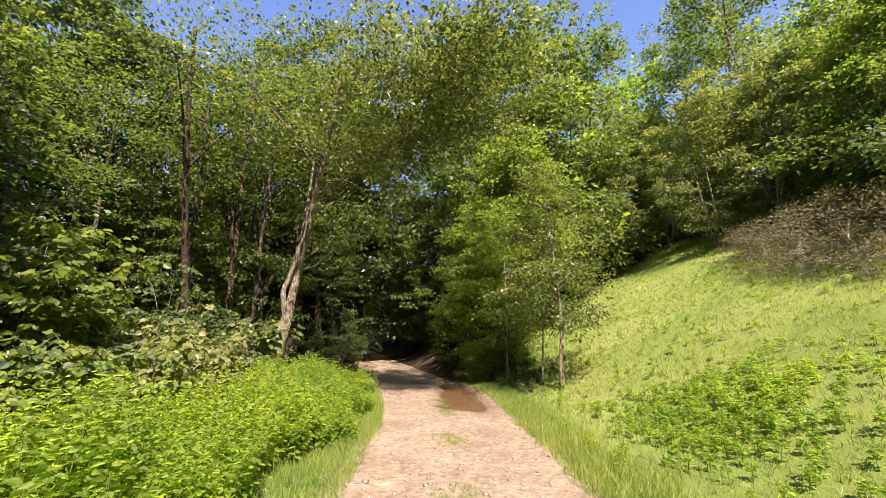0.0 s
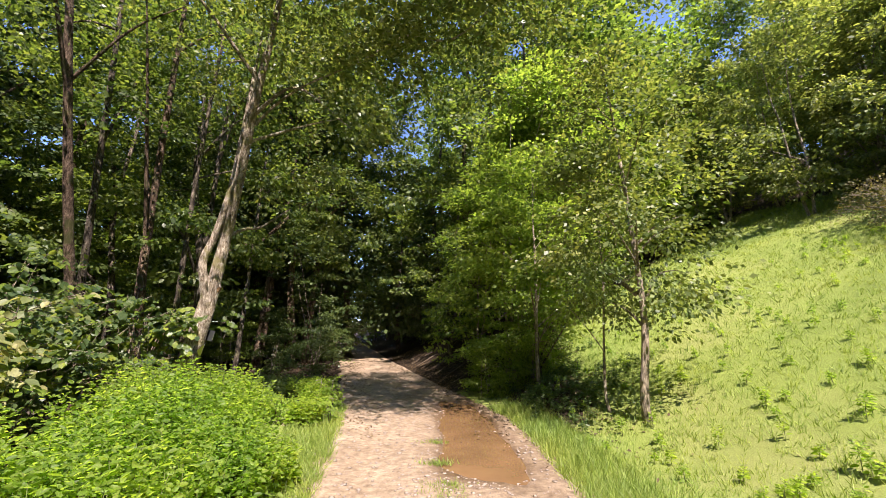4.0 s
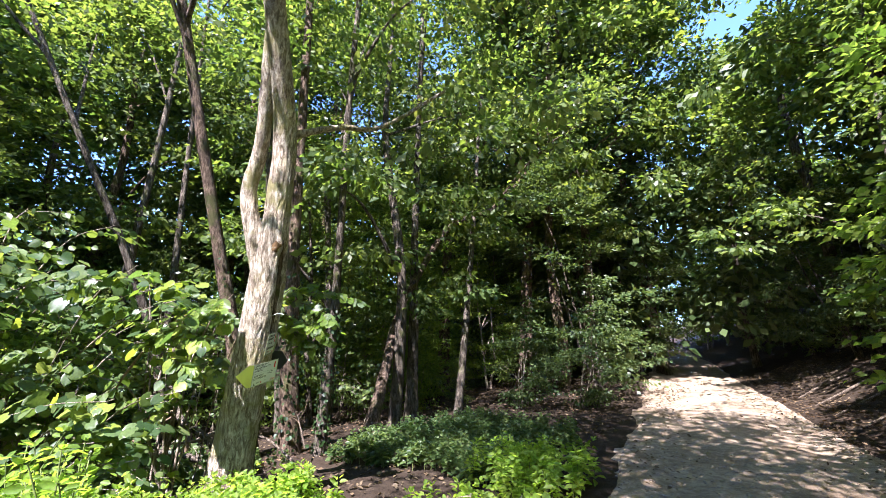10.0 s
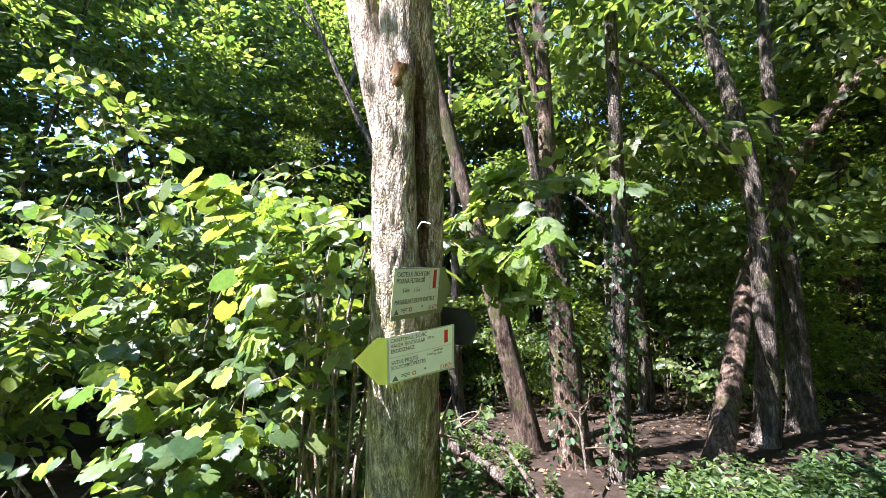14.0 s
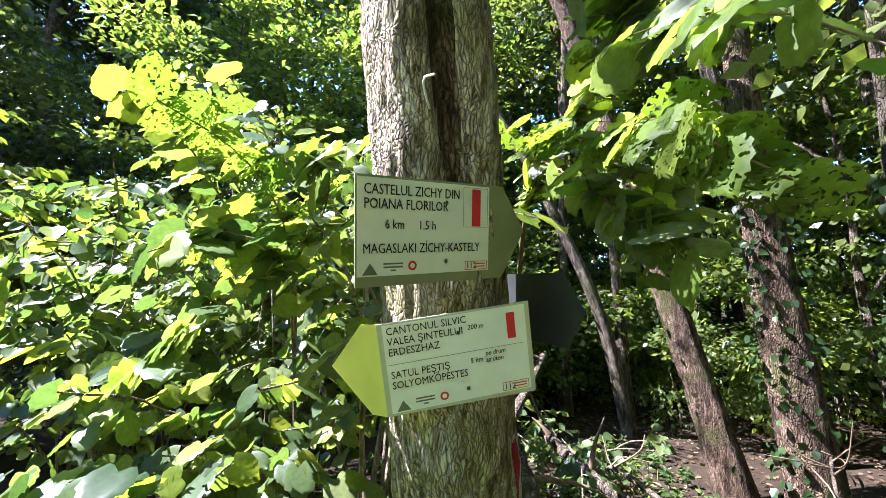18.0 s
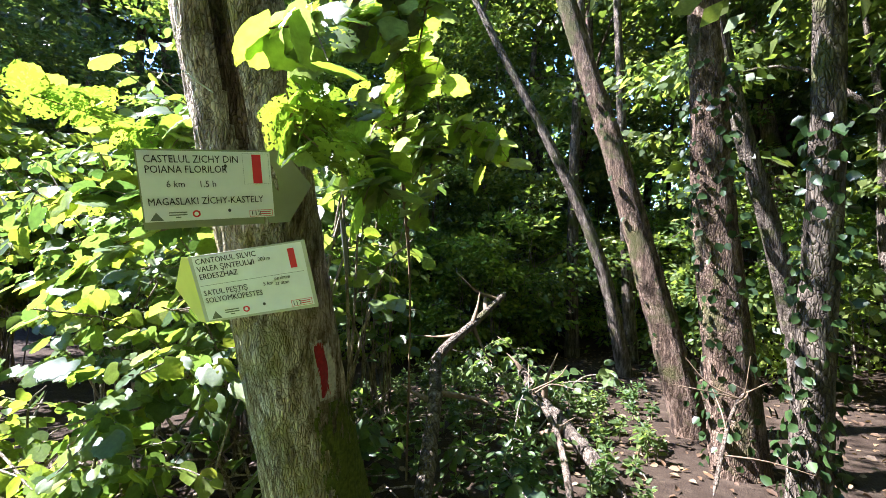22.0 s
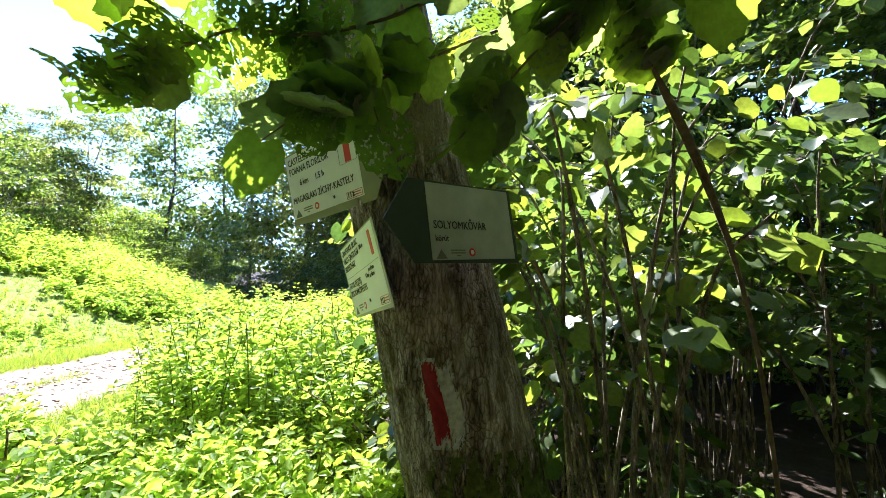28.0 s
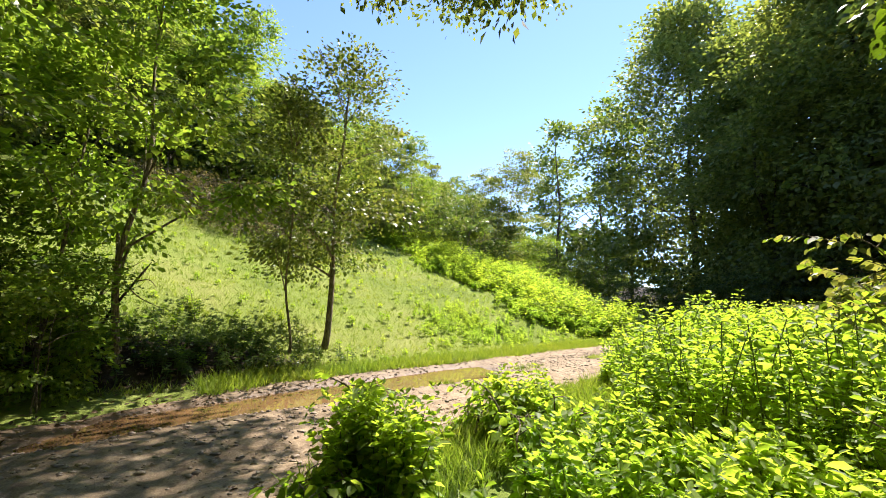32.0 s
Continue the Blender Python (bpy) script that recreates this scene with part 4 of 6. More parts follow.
def trunk_skin(ang, z, proud=0.0):
    """The sign tree's bark surface at an angle (radians, from +x) and a height."""
    r = np.interp(z, AXIS[:, 2], AXIS_R)
    cx, cy = np.interp(z, AXIS[:, 2], AXIS[:, 0]), np.interp(z, AXIS[:, 2], AXIS[:, 1])
    twist = ang + 0.12 * np.sin(1.7 * z) + 0.05 * np.sin(7 * z)
    ridge = np.abs(np.sin(9.5 * twist + 0.9 * np.sin(9 * z) + 0.6 * np.sin(23 * z))) ** 0.7 * 0.6 + 0.4 * np.abs(np.sin(15 * twist - 5 * np.sin(3 * z) + 0.5 * np.sin(37 * z))) ** 0.7
    chips = np.sin(31 * z + 4 * np.sin(5 * twist)) * np.sin(11 * twist)
    low = np.clip(1.2 - z, 0, 1.2)
    out = 0.009 * (ridge - 0.65) + 0.003 * chips + 0.012 * low**2 * np.sin(5 * ang + 1)
    groove = np.exp(-(((ang - 0.55 + 0.12 * (z - 2.0)) + np.pi) % (2 * np.pi) - np.pi) ** 2 / 0.075) * np.exp(-(((z - 2.25) / 0.55) ** 4))
    bulge = 0.045 * np.exp(-(((ang - 0.15 + np.pi) % (2 * np.pi) - np.pi) / 0.4) ** 2) * np.exp(-(((z - 2.66) / 0.09) ** 2))
    r = r * (1 + 0.05 * np.sin(2 * ang + 0.6)) + out - 0.10 * groove + bulge + proud
    return np.stack([cx + r * np.cos(ang), cy + r * np.sin(ang), z + 0 * ang], -1), groove


def skin_patch(name, a0, a1, z0, z1, na, nz, proud, mat, ragged, seed):
    """A patch lying on the bark, with a ragged outline."""
    A, Zp = np.meshgrid(np.linspace(a0, a1, na), np.linspace(z0, z1, nz))
    v, _ = trunk_skin(A, Zp, proud)
    fa, fz = (A - (a0 + a1) / 2) / ((a1 - a0) / 2), (Zp - (z0 + z1) / 2) / ((z1 - z0) / 2)
    r = np.random.default_rng(seed)
    wob = ragged * (np.sin(9 * A + 31 * Zp + seed) + np.sin(23 * A - 47 * Zp) + 0.8 * r.normal(size=A.shape))
    inside = (np.maximum(np.abs(fa), np.abs(fz)) + wob) < 1.0
    i = (np.arange(nz - 1)[:, None] * na + np.arange(na - 1)[None]).ravel()
    keep = inside[:-1, :-1].ravel() & inside[1:, 1:].ravel()
    i = i[keep]
    return mesh_of(name, v.reshape(-1, 3), [np.stack([i, i + 1, i + 1 + na, i + na], -1)], mat, True)


sign_tree = root("sign_tree", 0, 0, 0, "forked leaning tree with flaking pale bark, red trail blaze and moss", "tree")
zs = np.concatenate([np.arange(-0.25, 3.4, 0.015), np.arange(3.4, 11.9, 0.15)])
sides = 128
A, Zt = np.meshgrid(np.linspace(0, 2 * np.pi, sides, endpoint=False), zs)
v, groove = trunk_skin(A, Zt)
i = np.arange(len(zs) - 1)[:, None] * sides + np.arange(sides)[None]
j = np.arange(len(zs) - 1)[:, None] * sides + (np.arange(sides)[None] + 1) % sides
me = mesh_of("trunk", v.reshape(-1, 3), [np.stack([i, j, j + sides, i + sides], -1).reshape(-1, 4)], MAT["bark_pale"], True)
# groove in darker brown bark: its dirt and the recess's shadow in one colour
me.materials.append(MAT["bark_brown"])
me.materials.append(MAT["hollow"])
me.polygons.foreach_set("material_index", ((groove[:-1] > 0.5).astype(np.int32) + ((groove[:-1] > 0.75) & (Zt[:-1] < 1.86))).ravel().astype(np.int32))
part("trunk", me, sign_tree)
second = spline([(-4.80, 13.34, 2.3), (-4.84, 13.21, 2.8), (-4.86, 13.11, 3.3), (-4.66, 13.12, 3.9), (-4.3, 12.95, 5.2), (-4.1, 12.9, 7.5), (-4.0, 13.0, 9.5)], 8)
part("second_stem", tubes("stem", [(second, np.interp(second[:, 2], [2.3, 2.8, 3.3, 4, 6, 9.5], [0.11, 0.095, 0.085, 0.075, 0.06, 0.02]))], MAT["bark_pale"], 18, 0.02, 3), sign_tree)
knot = spline([(-4.72, 13.33, 2.60), (-4.61, 13.35, 2.63), (-4.54, 13.37, 2.70)], 5)
part("knot", tubes("knot", [(knot, np.linspace(0.075, 0.035, len(knot)))], MAT["hollow"], 12, 0.12, 8), sign_tree, "dark healed branch scar")
stub_line = spline([(-4.54, 13.27, 3.80), (-4.46, 13.45, 3.98), (-4.40, 13.95, 4.25), (-4.3, 14.5, 4.45), (-3.9, 15.3, 5.2)], 5)
part("limb", tubes("limb", [(stub_line, np.linspace(0.05, 0.02, len(stub_line)))], MAT["bark_pale"], 10, 0.04, 5), sign_tree)
# the last two limbs carry the crown added over the track for shade
for k, pts in enumerate([[(-3.85, 12.55, 6.2), (-2.9, 12.6, 7.2), (-1.4, 13.0, 8.3)], [(-3.6, 12.3, 7.2), (-4.6, 11.2, 8.6), (-5.6, 10.2, 9.6)], [(-3.3, 12.05, 8.6), (-2.2, 10.8, 9.8), (-1.2, 9.6, 10.6)], [(-4.05, 12.9, 7.9), (-5.0, 13.9, 9.0), (-6.0, 14.8, 9.6)], [(-3.9, 12.6, 5.9), (-3.0, 13.8, 7.0), (-2.5, 15.2, 8.0)], [(-3.8, 12.5, 6.5), (-2.6, 11.9, 6.8), (-1.2, 11.3, 5.5)], [(-1.4, 13.0, 8.3), (-0.4, 12.9, 8.9), (0.8, 12.4, 8.4), (2.2, 11.4, 9.0)], [(-2.2, 10.8, 9.8), (-0.4, 10.2, 9.6), (1.6, 9.7, 9.4)]]):
    line = spline(pts, 5)
    part("limb", tubes("limb", [(line, np.linspace(0.045, 0.012, len(line)))], MAT["bark_pale"], 7, 0.05, 20 + k), sign_tree)
part("white_blaze", skin_patch("white_blaze", 1.42 - 0.25, 1.42 + 0.25, 0.885, 1.115, 44, 50, 0.003, MAT["paint_white"], 0.17, 3), sign_tree, "flaking white blaze paint")
part("red_blaze", skin_patch("red_blaze", 1.34 - 0.11, 1.34 + 0.11, 0.895, 1.11, 24, 50, 0.0055, MAT["paint_red"], 0.085, 5), sign_tree, "faded red trail stripe")
part("moss", skin_patch("moss", 1.0, 3.1, -0.2, 0.87, 110, 80, 0.006, MAT["moss"], 0.13, 9), sign_tree, "dark green moss cushion")
wire = spline([(-4.70, 13.44, 1.935), (-4.645, 13.45, 1.945), (-4.60, 13.465, 1.952), (-4.57, 13.50, 1.938)], 5)
part("wire_end", tubes("wire_end", [(wire, np.full(len(wire), 0.0028))], MAT["sign_white"], 6, 0.0, 4), sign_tree, "white wire end sticking out of the bark")
r = np.random.default_rng(31)
# outermost tips above the track are out of view, added to shade it
tips = np.array([(-1.4, 13.0, 8.3), (-5.6, 10.2, 9.6), (-1.2, 9.6, 10.6), (-6.0, 14.8, 9.6), (-2.5, 15.2, 8.0), (-2.8, 11.8, 11.6), (-4.0, 13.0, 9.6), (-3.2, 12.0, 9.0), (-3.9, 15.3, 5.4), (0.0, 13.4, 9.4), (0.8, 12.4, 8.4), (-0.6, 11.4, 10.4), (-2.2, 12.6, 9.2), (-3.4, 14.0, 10.2), (-4.6, 11.6, 10.8), (-1.5, 10.4, 10.0), (0.6, 10.6, 9.4), (1.3, 12.0, 10.0), (-0.4, 9.2, 9.6), (1.4, 9.4, 9.6), (2.0, 8.8, 9.5), (2.7, 9.6, 9.4), (1.2, 8.4, 9.8), (1.0, 11.2, 10.0), (0.2, 12.8, 10.6), (0.3, 14.4, 10.4), (-1.2, 14.2, 10.2), (0.8, 10.2, 8.6), (1.8, 11.0, 8.8), (0.2, 11.8, 9.0), (-0.8, 12.2, 8.4), (-2.0, 13.6, 9.0)])
cl = np.repeat(tips, np.where(tips[:, 0] > -1.3, 24, 17), 0)
cl = cl + r.normal(size=cl.shape) * [0.95, 0.95, 0.65]
cl = np.vstack([cl, np.array([-1.2, 11.3, 5.5]) + r.normal(size=(7, 3)) * [0.35, 0.35, 0.18]])
part("crown", clump_leaves(r, cl, 48, 0.25, 0.34, 0.125, np.array([-3.6, 12.4, 8.0]), "d", LIGHT), sign_tree)

# ---- the trail signs ----
def lettering(text, size, x, y, parent, mat, name="lettering", italic=0.0, squeeze=1.0):
    cu = bpy.data.curves.new("lettering", "FONT")
    cu.body, cu.size, cu.extrude, cu.resolution_u = text, size, 0.0004, 2
    cu.shear = italic
    ob = bpy.data.objects.new("lettering", cu)
    me = bpy.data.meshes.new_from_object(ob)
    bpy.data.objects.remove(ob)
    me.materials.append(mat)
    p = part(name, me, parent)
    p.location, p.scale = (x, y, 0.0022), (squeeze, 1, 1)
    return p


def slab(name, outline, z0, z1, mat, parent, label=""):
    """A flat plate from an outline in the sign's plane."""
    bm = bmesh.new()
    low = [bm.verts.new((x, y, z0)) for x, y in outline]
    high = [bm.verts.new((x, y, z1)) for x, y in outline]
    bm.faces.new(high)
    bm.faces.new(low[::-1])
    for k in range(len(outline)):
        bm.faces.new((low[k - 1], low[k], high[k], high[k - 1]))
    bmesh.ops.recalc_face_normals(bm, faces=bm.faces)
    me = bpy.data.meshes.new(name)
    bm.to_mesh(me)
    bm.free()
    me.materials.append(mat)
    return part(name, me, parent, label)


def box(x0, y0, x1, y1):
    return [(x0, y0), (x1, y0), (x1, y1), (x0, y1)]


def sign(label, tl, tr, bl, tip, name="trail_sign", coat="sign_yellow", face="sign_white", fold=0):
    """A plate with white field and a pointed end; its own frame has x along the top edge, y up, z out. tip: +1 points along x, -1 against it."""
    tl, tr, bl = (Vector(p) for p in (tl, tr, bl))
    ex = (tr - tl).normalized()
    ey = (tl - bl - ex * (tl - bl).dot(ex)).normalized()
    ez = ex.cross(ey)
    w, h = (tr - tl).length, (tl - bl).dot(ey)
    tl = tl + ez * 0.028
    ob = root(name, *tl, label, "sign", "trail signs")
    ob.matrix_basis = Matrix.Translation(tl) @ Matrix((ex, ey, ez)).transposed().to_4x4()
    reach = 0.15 if fold else 0.125
    if tip > 0:
        outline = [(-0.004, 0.005), (-0.004, -h - 0.022), (w + 0.045, -h - 0.022), (w + reach, -h * 0.52), (w + 0.045, 0.005)]
    else:
        outline = [(w + 0.012, 0.005), (-0.05, 0.005), (-reach, -h * 0.5), (-0.05, -h - 0.006), (w + 0.012, -h - 0.012)]
    if fold:
        outline[1:4] = [(-0.012, 0.005), (-0.012, -h - 0.006)]
        end = [(-0.012, 0.005), (-0.058, 0.004), (-reach - 0.02, -h * 0.5), (-0.058, -h - 0.006), (-0.012, -h - 0.006)]
        for name, z0, z1, mat in (("arrow_end", -0.0025, 0.0, MAT[coat]), ("arrow_back", -0.0035, -0.0026, MAT["sign_back"])):
            bent = slab(name, [(x + 0.012, y) for x, y in end], z0, z1, mat, ob, "arrow end bent back round the trunk")
            bent.location, bent.rotation_euler = (-0.012, 0, 0), (0, -radians(fold), 0)
    slab("plate", outline, -0.0025, 0.0, MAT["sign_rim" if fold else coat], ob, "painted metal plate")
    slab("back", [(x * 0.995 + 0.001, y * 0.99) for x, y in outline], -0.0035, -0.0026, MAT["sign_back"], ob, "bare dull metal back")
    slab("field", box(0, -h, w, 0), 0.0004, 0.0012, MAT[face], ob, "white printed field")
    return ob, w, h


def rivet(ob, x, y):
    bm = bmesh.new()
    bmesh.ops.create_uvsphere(bm, u_segments=10, v_segments=6, radius=0.0045)
    bmesh.ops.scale(bm, vec=(1, 1.2, 0.5), verts=bm.verts)
    me = bpy.data.meshes.new("screw")
    bm.to_mesh(me)
    bm.free()
    me.materials.append(MAT["rivet"])
    part("screw", me, ob).location = (x, y, 0.002)


def frame_lines(name, ob, x0, y0, x1, y1, t, mat):
    for b in (box(x0, y0, x1, y0 + t), box(x0, y1 - t, x1, y1), box(x0, y0 + t, x0 + t, y1 - t), box(x1 - t, y0 + t, x1, y1 - t)):
        slab(name, b, 0.0013, 0.0019, mat, ob)


def small_print(ob, w, h):
    """The row of emblems and small lines at the foot of a sign."""
    slab("emblem", [(0.012, -h * 0.985), (0.046, -h * 0.985), (0.029, -h * 0.865)], 0.0013, 0.0019, MAT["sign_green"], ob)
    for k in range(3):
        inset = 0.008 if k < 2 else 0.025
        slab("small_print", box(0.052 + inset, -h * (0.885 + 0.035 * k), 0.115 - inset, -h * (0.868 + 0.035 * k)), 0.0013, 0.0019, MAT["sign_green"], ob)
    ring = [(0.131 + 0.011 * math.cos(a * math.pi / 6), -h * 0.905 + 0.011 * math.sin(a * math.pi / 6)) for a in range(12)]
    slab("emblem", ring, 0.0013, 0.0019, MAT["sign_red"], ob)
    slab("emblem", [((x - 0.131) * 0.55 + 0.131, (y + h * 0.905) * 0.55 - h * 0.905) for x, y in ring], 0.002, 0.0024, MAT["sign_white"], ob)


def emergency(ob, w, h):
    x0, x1, y0, y1 = w * 0.79, w * 0.985, -h * 0.985, -h * 0.885
    frame_lines("frame_line", ob, x0, y0, x1, y1, 0.0012, MAT["sign_red"])
    lettering("112", 0.021, x0 + 0.003, y0 + 0.0035, ob, MAT["sign_ink"])
    for k in (0.3, 0.62):
        slab("small_print", box(x0 + 0.03, y0 + (y1 - y0) * k, x1 - 0.006, y0 + (y1 - y0) * (k + 0.12)), 0.0013, 0.0019, MAT["sign_red"], ob)


ob, w, h = sign("white trail sign with red stripe and grey-yellow tip, castle direction", (-4.548, 13.325, 1.732), (-4.828, 13.535, 1.764), (-4.592, 13.317, 1.530), 1, coat="sign_yellow_shaded")
lettering("CASTELUL ZICHY DIN", 0.031, 0.014, -0.034, ob, MAT["sign_ink"], squeeze=0.80)
lettering("POIANA FLORILOR", 0.031, 0.014, -0.064, ob, MAT["sign_ink"], squeeze=0.80)
lettering("6 km", 0.028, 0.062, -0.106, ob, MAT["sign_ink"], squeeze=0.85)
lettering("1.5 h", 0.028, 0.145, -0.107, ob, MAT["sign_ink"], squeeze=0.85)
lettering("MAGASLAKI Z\u00cdCHY-KASTELY", 0.030, 0.012, -0.158, ob, MAT["sign_ink"], squeeze=0.80)
slab("trail_mark", box(w * 0.845, -0.098, w * 0.92, -0.008), 0.0013, 0.002, MAT["sign_red"], ob, "red trail stripe")
frame_lines("frame_line", ob, w * 0.77, -0.1, w * 0.985, -0.005, 0.0006, MAT["sign_green"])
small_print(ob, w, h)
emergency(ob, w, h)
rivet(ob, w * 0.63, -0.044)
rivet(ob, w * 0.63, -h * 0.875)

ob, w, h = sign("white trail sign with bright yellow arrow tip, tilted on the trunk", (-4.739, 13.300, 1.425), (-4.903, 13.612, 1.478), (-4.788, 13.290, 1.211), -1, fold=38)
lettering("CANTONUL SILVIC", 0.026, 0.008, -0.024, ob, MAT["sign_ink"], squeeze=0.88)
lettering("VALEA \u015eINTEULUI", 0.026, 0.008, -0.050, ob, MAT["sign_ink"], squeeze=0.88)
lettering("ERDESZHAZ", 0.026, 0.008, -0.076, ob, MAT["sign_ink"], squeeze=0.88)
lettering("200 m", 0.018, 0.205, -0.043, ob, MAT["sign_ink"], squeeze=0.9, italic=0.2)
slab("rule", box(0.004, -0.0985, w - 0.01, -0.0975), 0.0013, 0.0017, MAT["sign_green"], ob)
lettering("SATUL PE\u015eTI\u015e", 0.026, 0.008, -0.132, ob, MAT["sign_ink"], squeeze=0.88)
lettering("SOLYOMK\u0150PESTES", 0.026, 0.008, -0.158, ob, MAT["sign_ink"], squeeze=0.86)
lettering("5 km", 0.018, 0.205, -0.128, ob, MAT["sign_ink"], squeeze=0.9)
lettering("pe drum", 0.018, 0.244, -0.115, ob, MAT["sign_ink"], squeeze=0.85, italic=0.2)
lettering("az \u00faton", 0.018, 0.244, -0.132, ob, MAT["sign_ink"], squeeze=0.85, italic=0.2)
slab("trail_mark", box(w * 0.86, -0.082, w * 0.92, -0.016), 0.0013, 0.002, MAT["sign_red"], ob, "red trail stripe")
small_print(ob, w, h)
emergency(ob, w, h)
rivet(ob, w * 0.51, -0.046)
rivet(ob, w * 0.54, -h * 0.87)

# this field is greyed in its colour to stand for leaf shade
ob, w, h = sign("shaded trail sign with dull tip, half hidden by leaves", (-5.005, 13.665, 1.55), (-5.225, 13.47, 1.565), (-5.045, 13.655, 1.36), -1, coat="sign_dark", face="sign_shaded")
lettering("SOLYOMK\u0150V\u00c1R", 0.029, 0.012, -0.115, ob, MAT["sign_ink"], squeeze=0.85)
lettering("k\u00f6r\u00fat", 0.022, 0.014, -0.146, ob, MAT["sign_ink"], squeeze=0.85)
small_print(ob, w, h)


# ---- hazel kit ----
def shoots(r, line, count, reach, spacing, size, rise=0.1):
    """Side shoots along a stem and the leaves along them."""
    runs, base, axis = [], [], []
    for k in range(count):
        f = r.uniform(0.3, 1.0)
        p = line[int(f * (len(line) - 1))]
        d = unit(np.array([*r.normal(size=2), rise + 0.25 * r.normal()]))
        n = reach * r.uniform(0.5, 1.2)
        tip = p + d * n + [0, 0, -0.12 * n]
        sh = spline([p, p + d * n * 0.55, tip], 4)
        runs.append((sh, np.linspace(0.005, 0.002, len(sh))))
        steps = max(3, int(n / spacing))
        for q in range(steps):
            g = (q + 0.6) / steps
            at = sh[int(g * (len(sh) - 1))]
            s = unit(np.cross(d, [0, 0, 1.0])) * (1 if q % 2 else -1)
            base.append(at + r.normal(size=3) * 0.01)
            axis.append(unit(s * 0.9 + d * 0.75 + [0, 0, -0.25] + r.normal(size=3) * 0.22))
        base.append(tip)
        axis.append(d + [0, 0, -0.2])
    return runs, base, axis


def hazel(label, x, y, stems, h, spread, count, reach, size, mats, seed, targets=(), kind="r", dead=0, thick=1.0):
    """A hazel shrub: arching stems, side shoots, leaves along the shoots."""
    r = np.random.default_rng(seed)
    z = float(ground_z(x, y))
    ob = root("hazel_shrub", x, y, z, label, "shrub", "hazel shrubs")
    base, axis = [], []
    ends = [np.array(t) - [x, y, z] for t in targets]
    for k in range(stems - len(ends)):
        a = r.uniform(0, 2 * np.pi)
        d = spread * np.sqrt(r.uniform(0.05, 1))
        ends.append(np.array([d * np.cos(a), d * np.sin(a), h * r.uniform(0.55, 1.0) * (1 - 0.25 * d / spread)]))
    for k, e in enumerate(ends):
        foot = np.array([*r.normal(size=2) * 0.14, -0.05])
        line = spline([foot, foot + (e - foot) * [0.2, 0.2, 0.5] + r.normal(size=3) * 0.05, foot + (e - foot) * [0.6, 0.6, 0.88], e], 6)
        runs, b, a = shoots(r, line, count, reach, size * 0.62, size)
        w = r.uniform(0.008, 0.016) * thick
        part("stem", tubes("stem", [(line, np.linspace(w, 0.004, len(line)))] + runs[::2], MAT["bark_young"], 5, 0.05, seed + k), ob)
        if k >= dead:
            base += b
            axis += a
    base, axis = np.array(base), np.array(axis)
    n = len(base)
    out = unit(base * [1, 1, 0] + 1e-3)
    normal = unit(r.normal(size=(n, 3)) * 0.42 + [0.05, -0.25, 0.75] + out * 0.45)
    axis = axis + out * 0.25 + [0, 0, -0.45]
    length = size * np.clip(1 + 0.28 * r.normal(size=n), 0.45, 1.5)
    share = np.array_split(r.permutation(n), len(mats))
    for mat, idx in zip(mats, share):
        part("foliage", leaves("foliage", base[idx], axis[idx], normal[idx], length[idx], length[idx] * r.uniform(0.75, 1.0, len(idx)), kind, mat), ob)
    return ob


HZ, PL, LM, ET = MAT["leaf_hazel"], MAT["leaf_pale"], MAT["leaf_hazel_lit"], MAT["leaf_eaten"]
hazel("hazel shrub with large green leaves, some coloured as lit, beside the sign tree", -6.15, 11.75, 19, 2.5, 1.15, 11, 0.5, 0.092, [HZ, HZ, HZ, F, LM], 101,
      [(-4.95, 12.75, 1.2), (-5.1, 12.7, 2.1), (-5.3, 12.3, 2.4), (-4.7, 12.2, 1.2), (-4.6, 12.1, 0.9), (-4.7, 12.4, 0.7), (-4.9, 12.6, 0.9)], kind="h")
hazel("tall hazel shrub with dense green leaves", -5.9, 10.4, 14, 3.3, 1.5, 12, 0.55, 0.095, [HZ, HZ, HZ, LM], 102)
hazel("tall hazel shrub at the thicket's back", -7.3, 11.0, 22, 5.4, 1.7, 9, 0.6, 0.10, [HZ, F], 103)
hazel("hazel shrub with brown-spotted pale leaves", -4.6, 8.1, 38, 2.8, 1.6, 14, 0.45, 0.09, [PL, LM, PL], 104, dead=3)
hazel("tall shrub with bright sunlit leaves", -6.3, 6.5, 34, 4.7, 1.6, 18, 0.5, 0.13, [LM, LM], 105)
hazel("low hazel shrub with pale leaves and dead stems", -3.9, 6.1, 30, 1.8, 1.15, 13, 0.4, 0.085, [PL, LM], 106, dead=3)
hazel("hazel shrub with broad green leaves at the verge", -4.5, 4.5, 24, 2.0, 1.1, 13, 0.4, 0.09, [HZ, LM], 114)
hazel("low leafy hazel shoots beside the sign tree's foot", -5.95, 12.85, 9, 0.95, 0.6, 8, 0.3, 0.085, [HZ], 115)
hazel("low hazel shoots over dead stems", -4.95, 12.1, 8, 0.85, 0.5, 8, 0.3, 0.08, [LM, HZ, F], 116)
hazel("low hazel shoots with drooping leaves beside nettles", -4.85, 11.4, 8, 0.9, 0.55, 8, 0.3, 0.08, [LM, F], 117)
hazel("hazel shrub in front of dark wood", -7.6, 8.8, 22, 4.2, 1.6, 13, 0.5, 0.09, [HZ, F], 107)


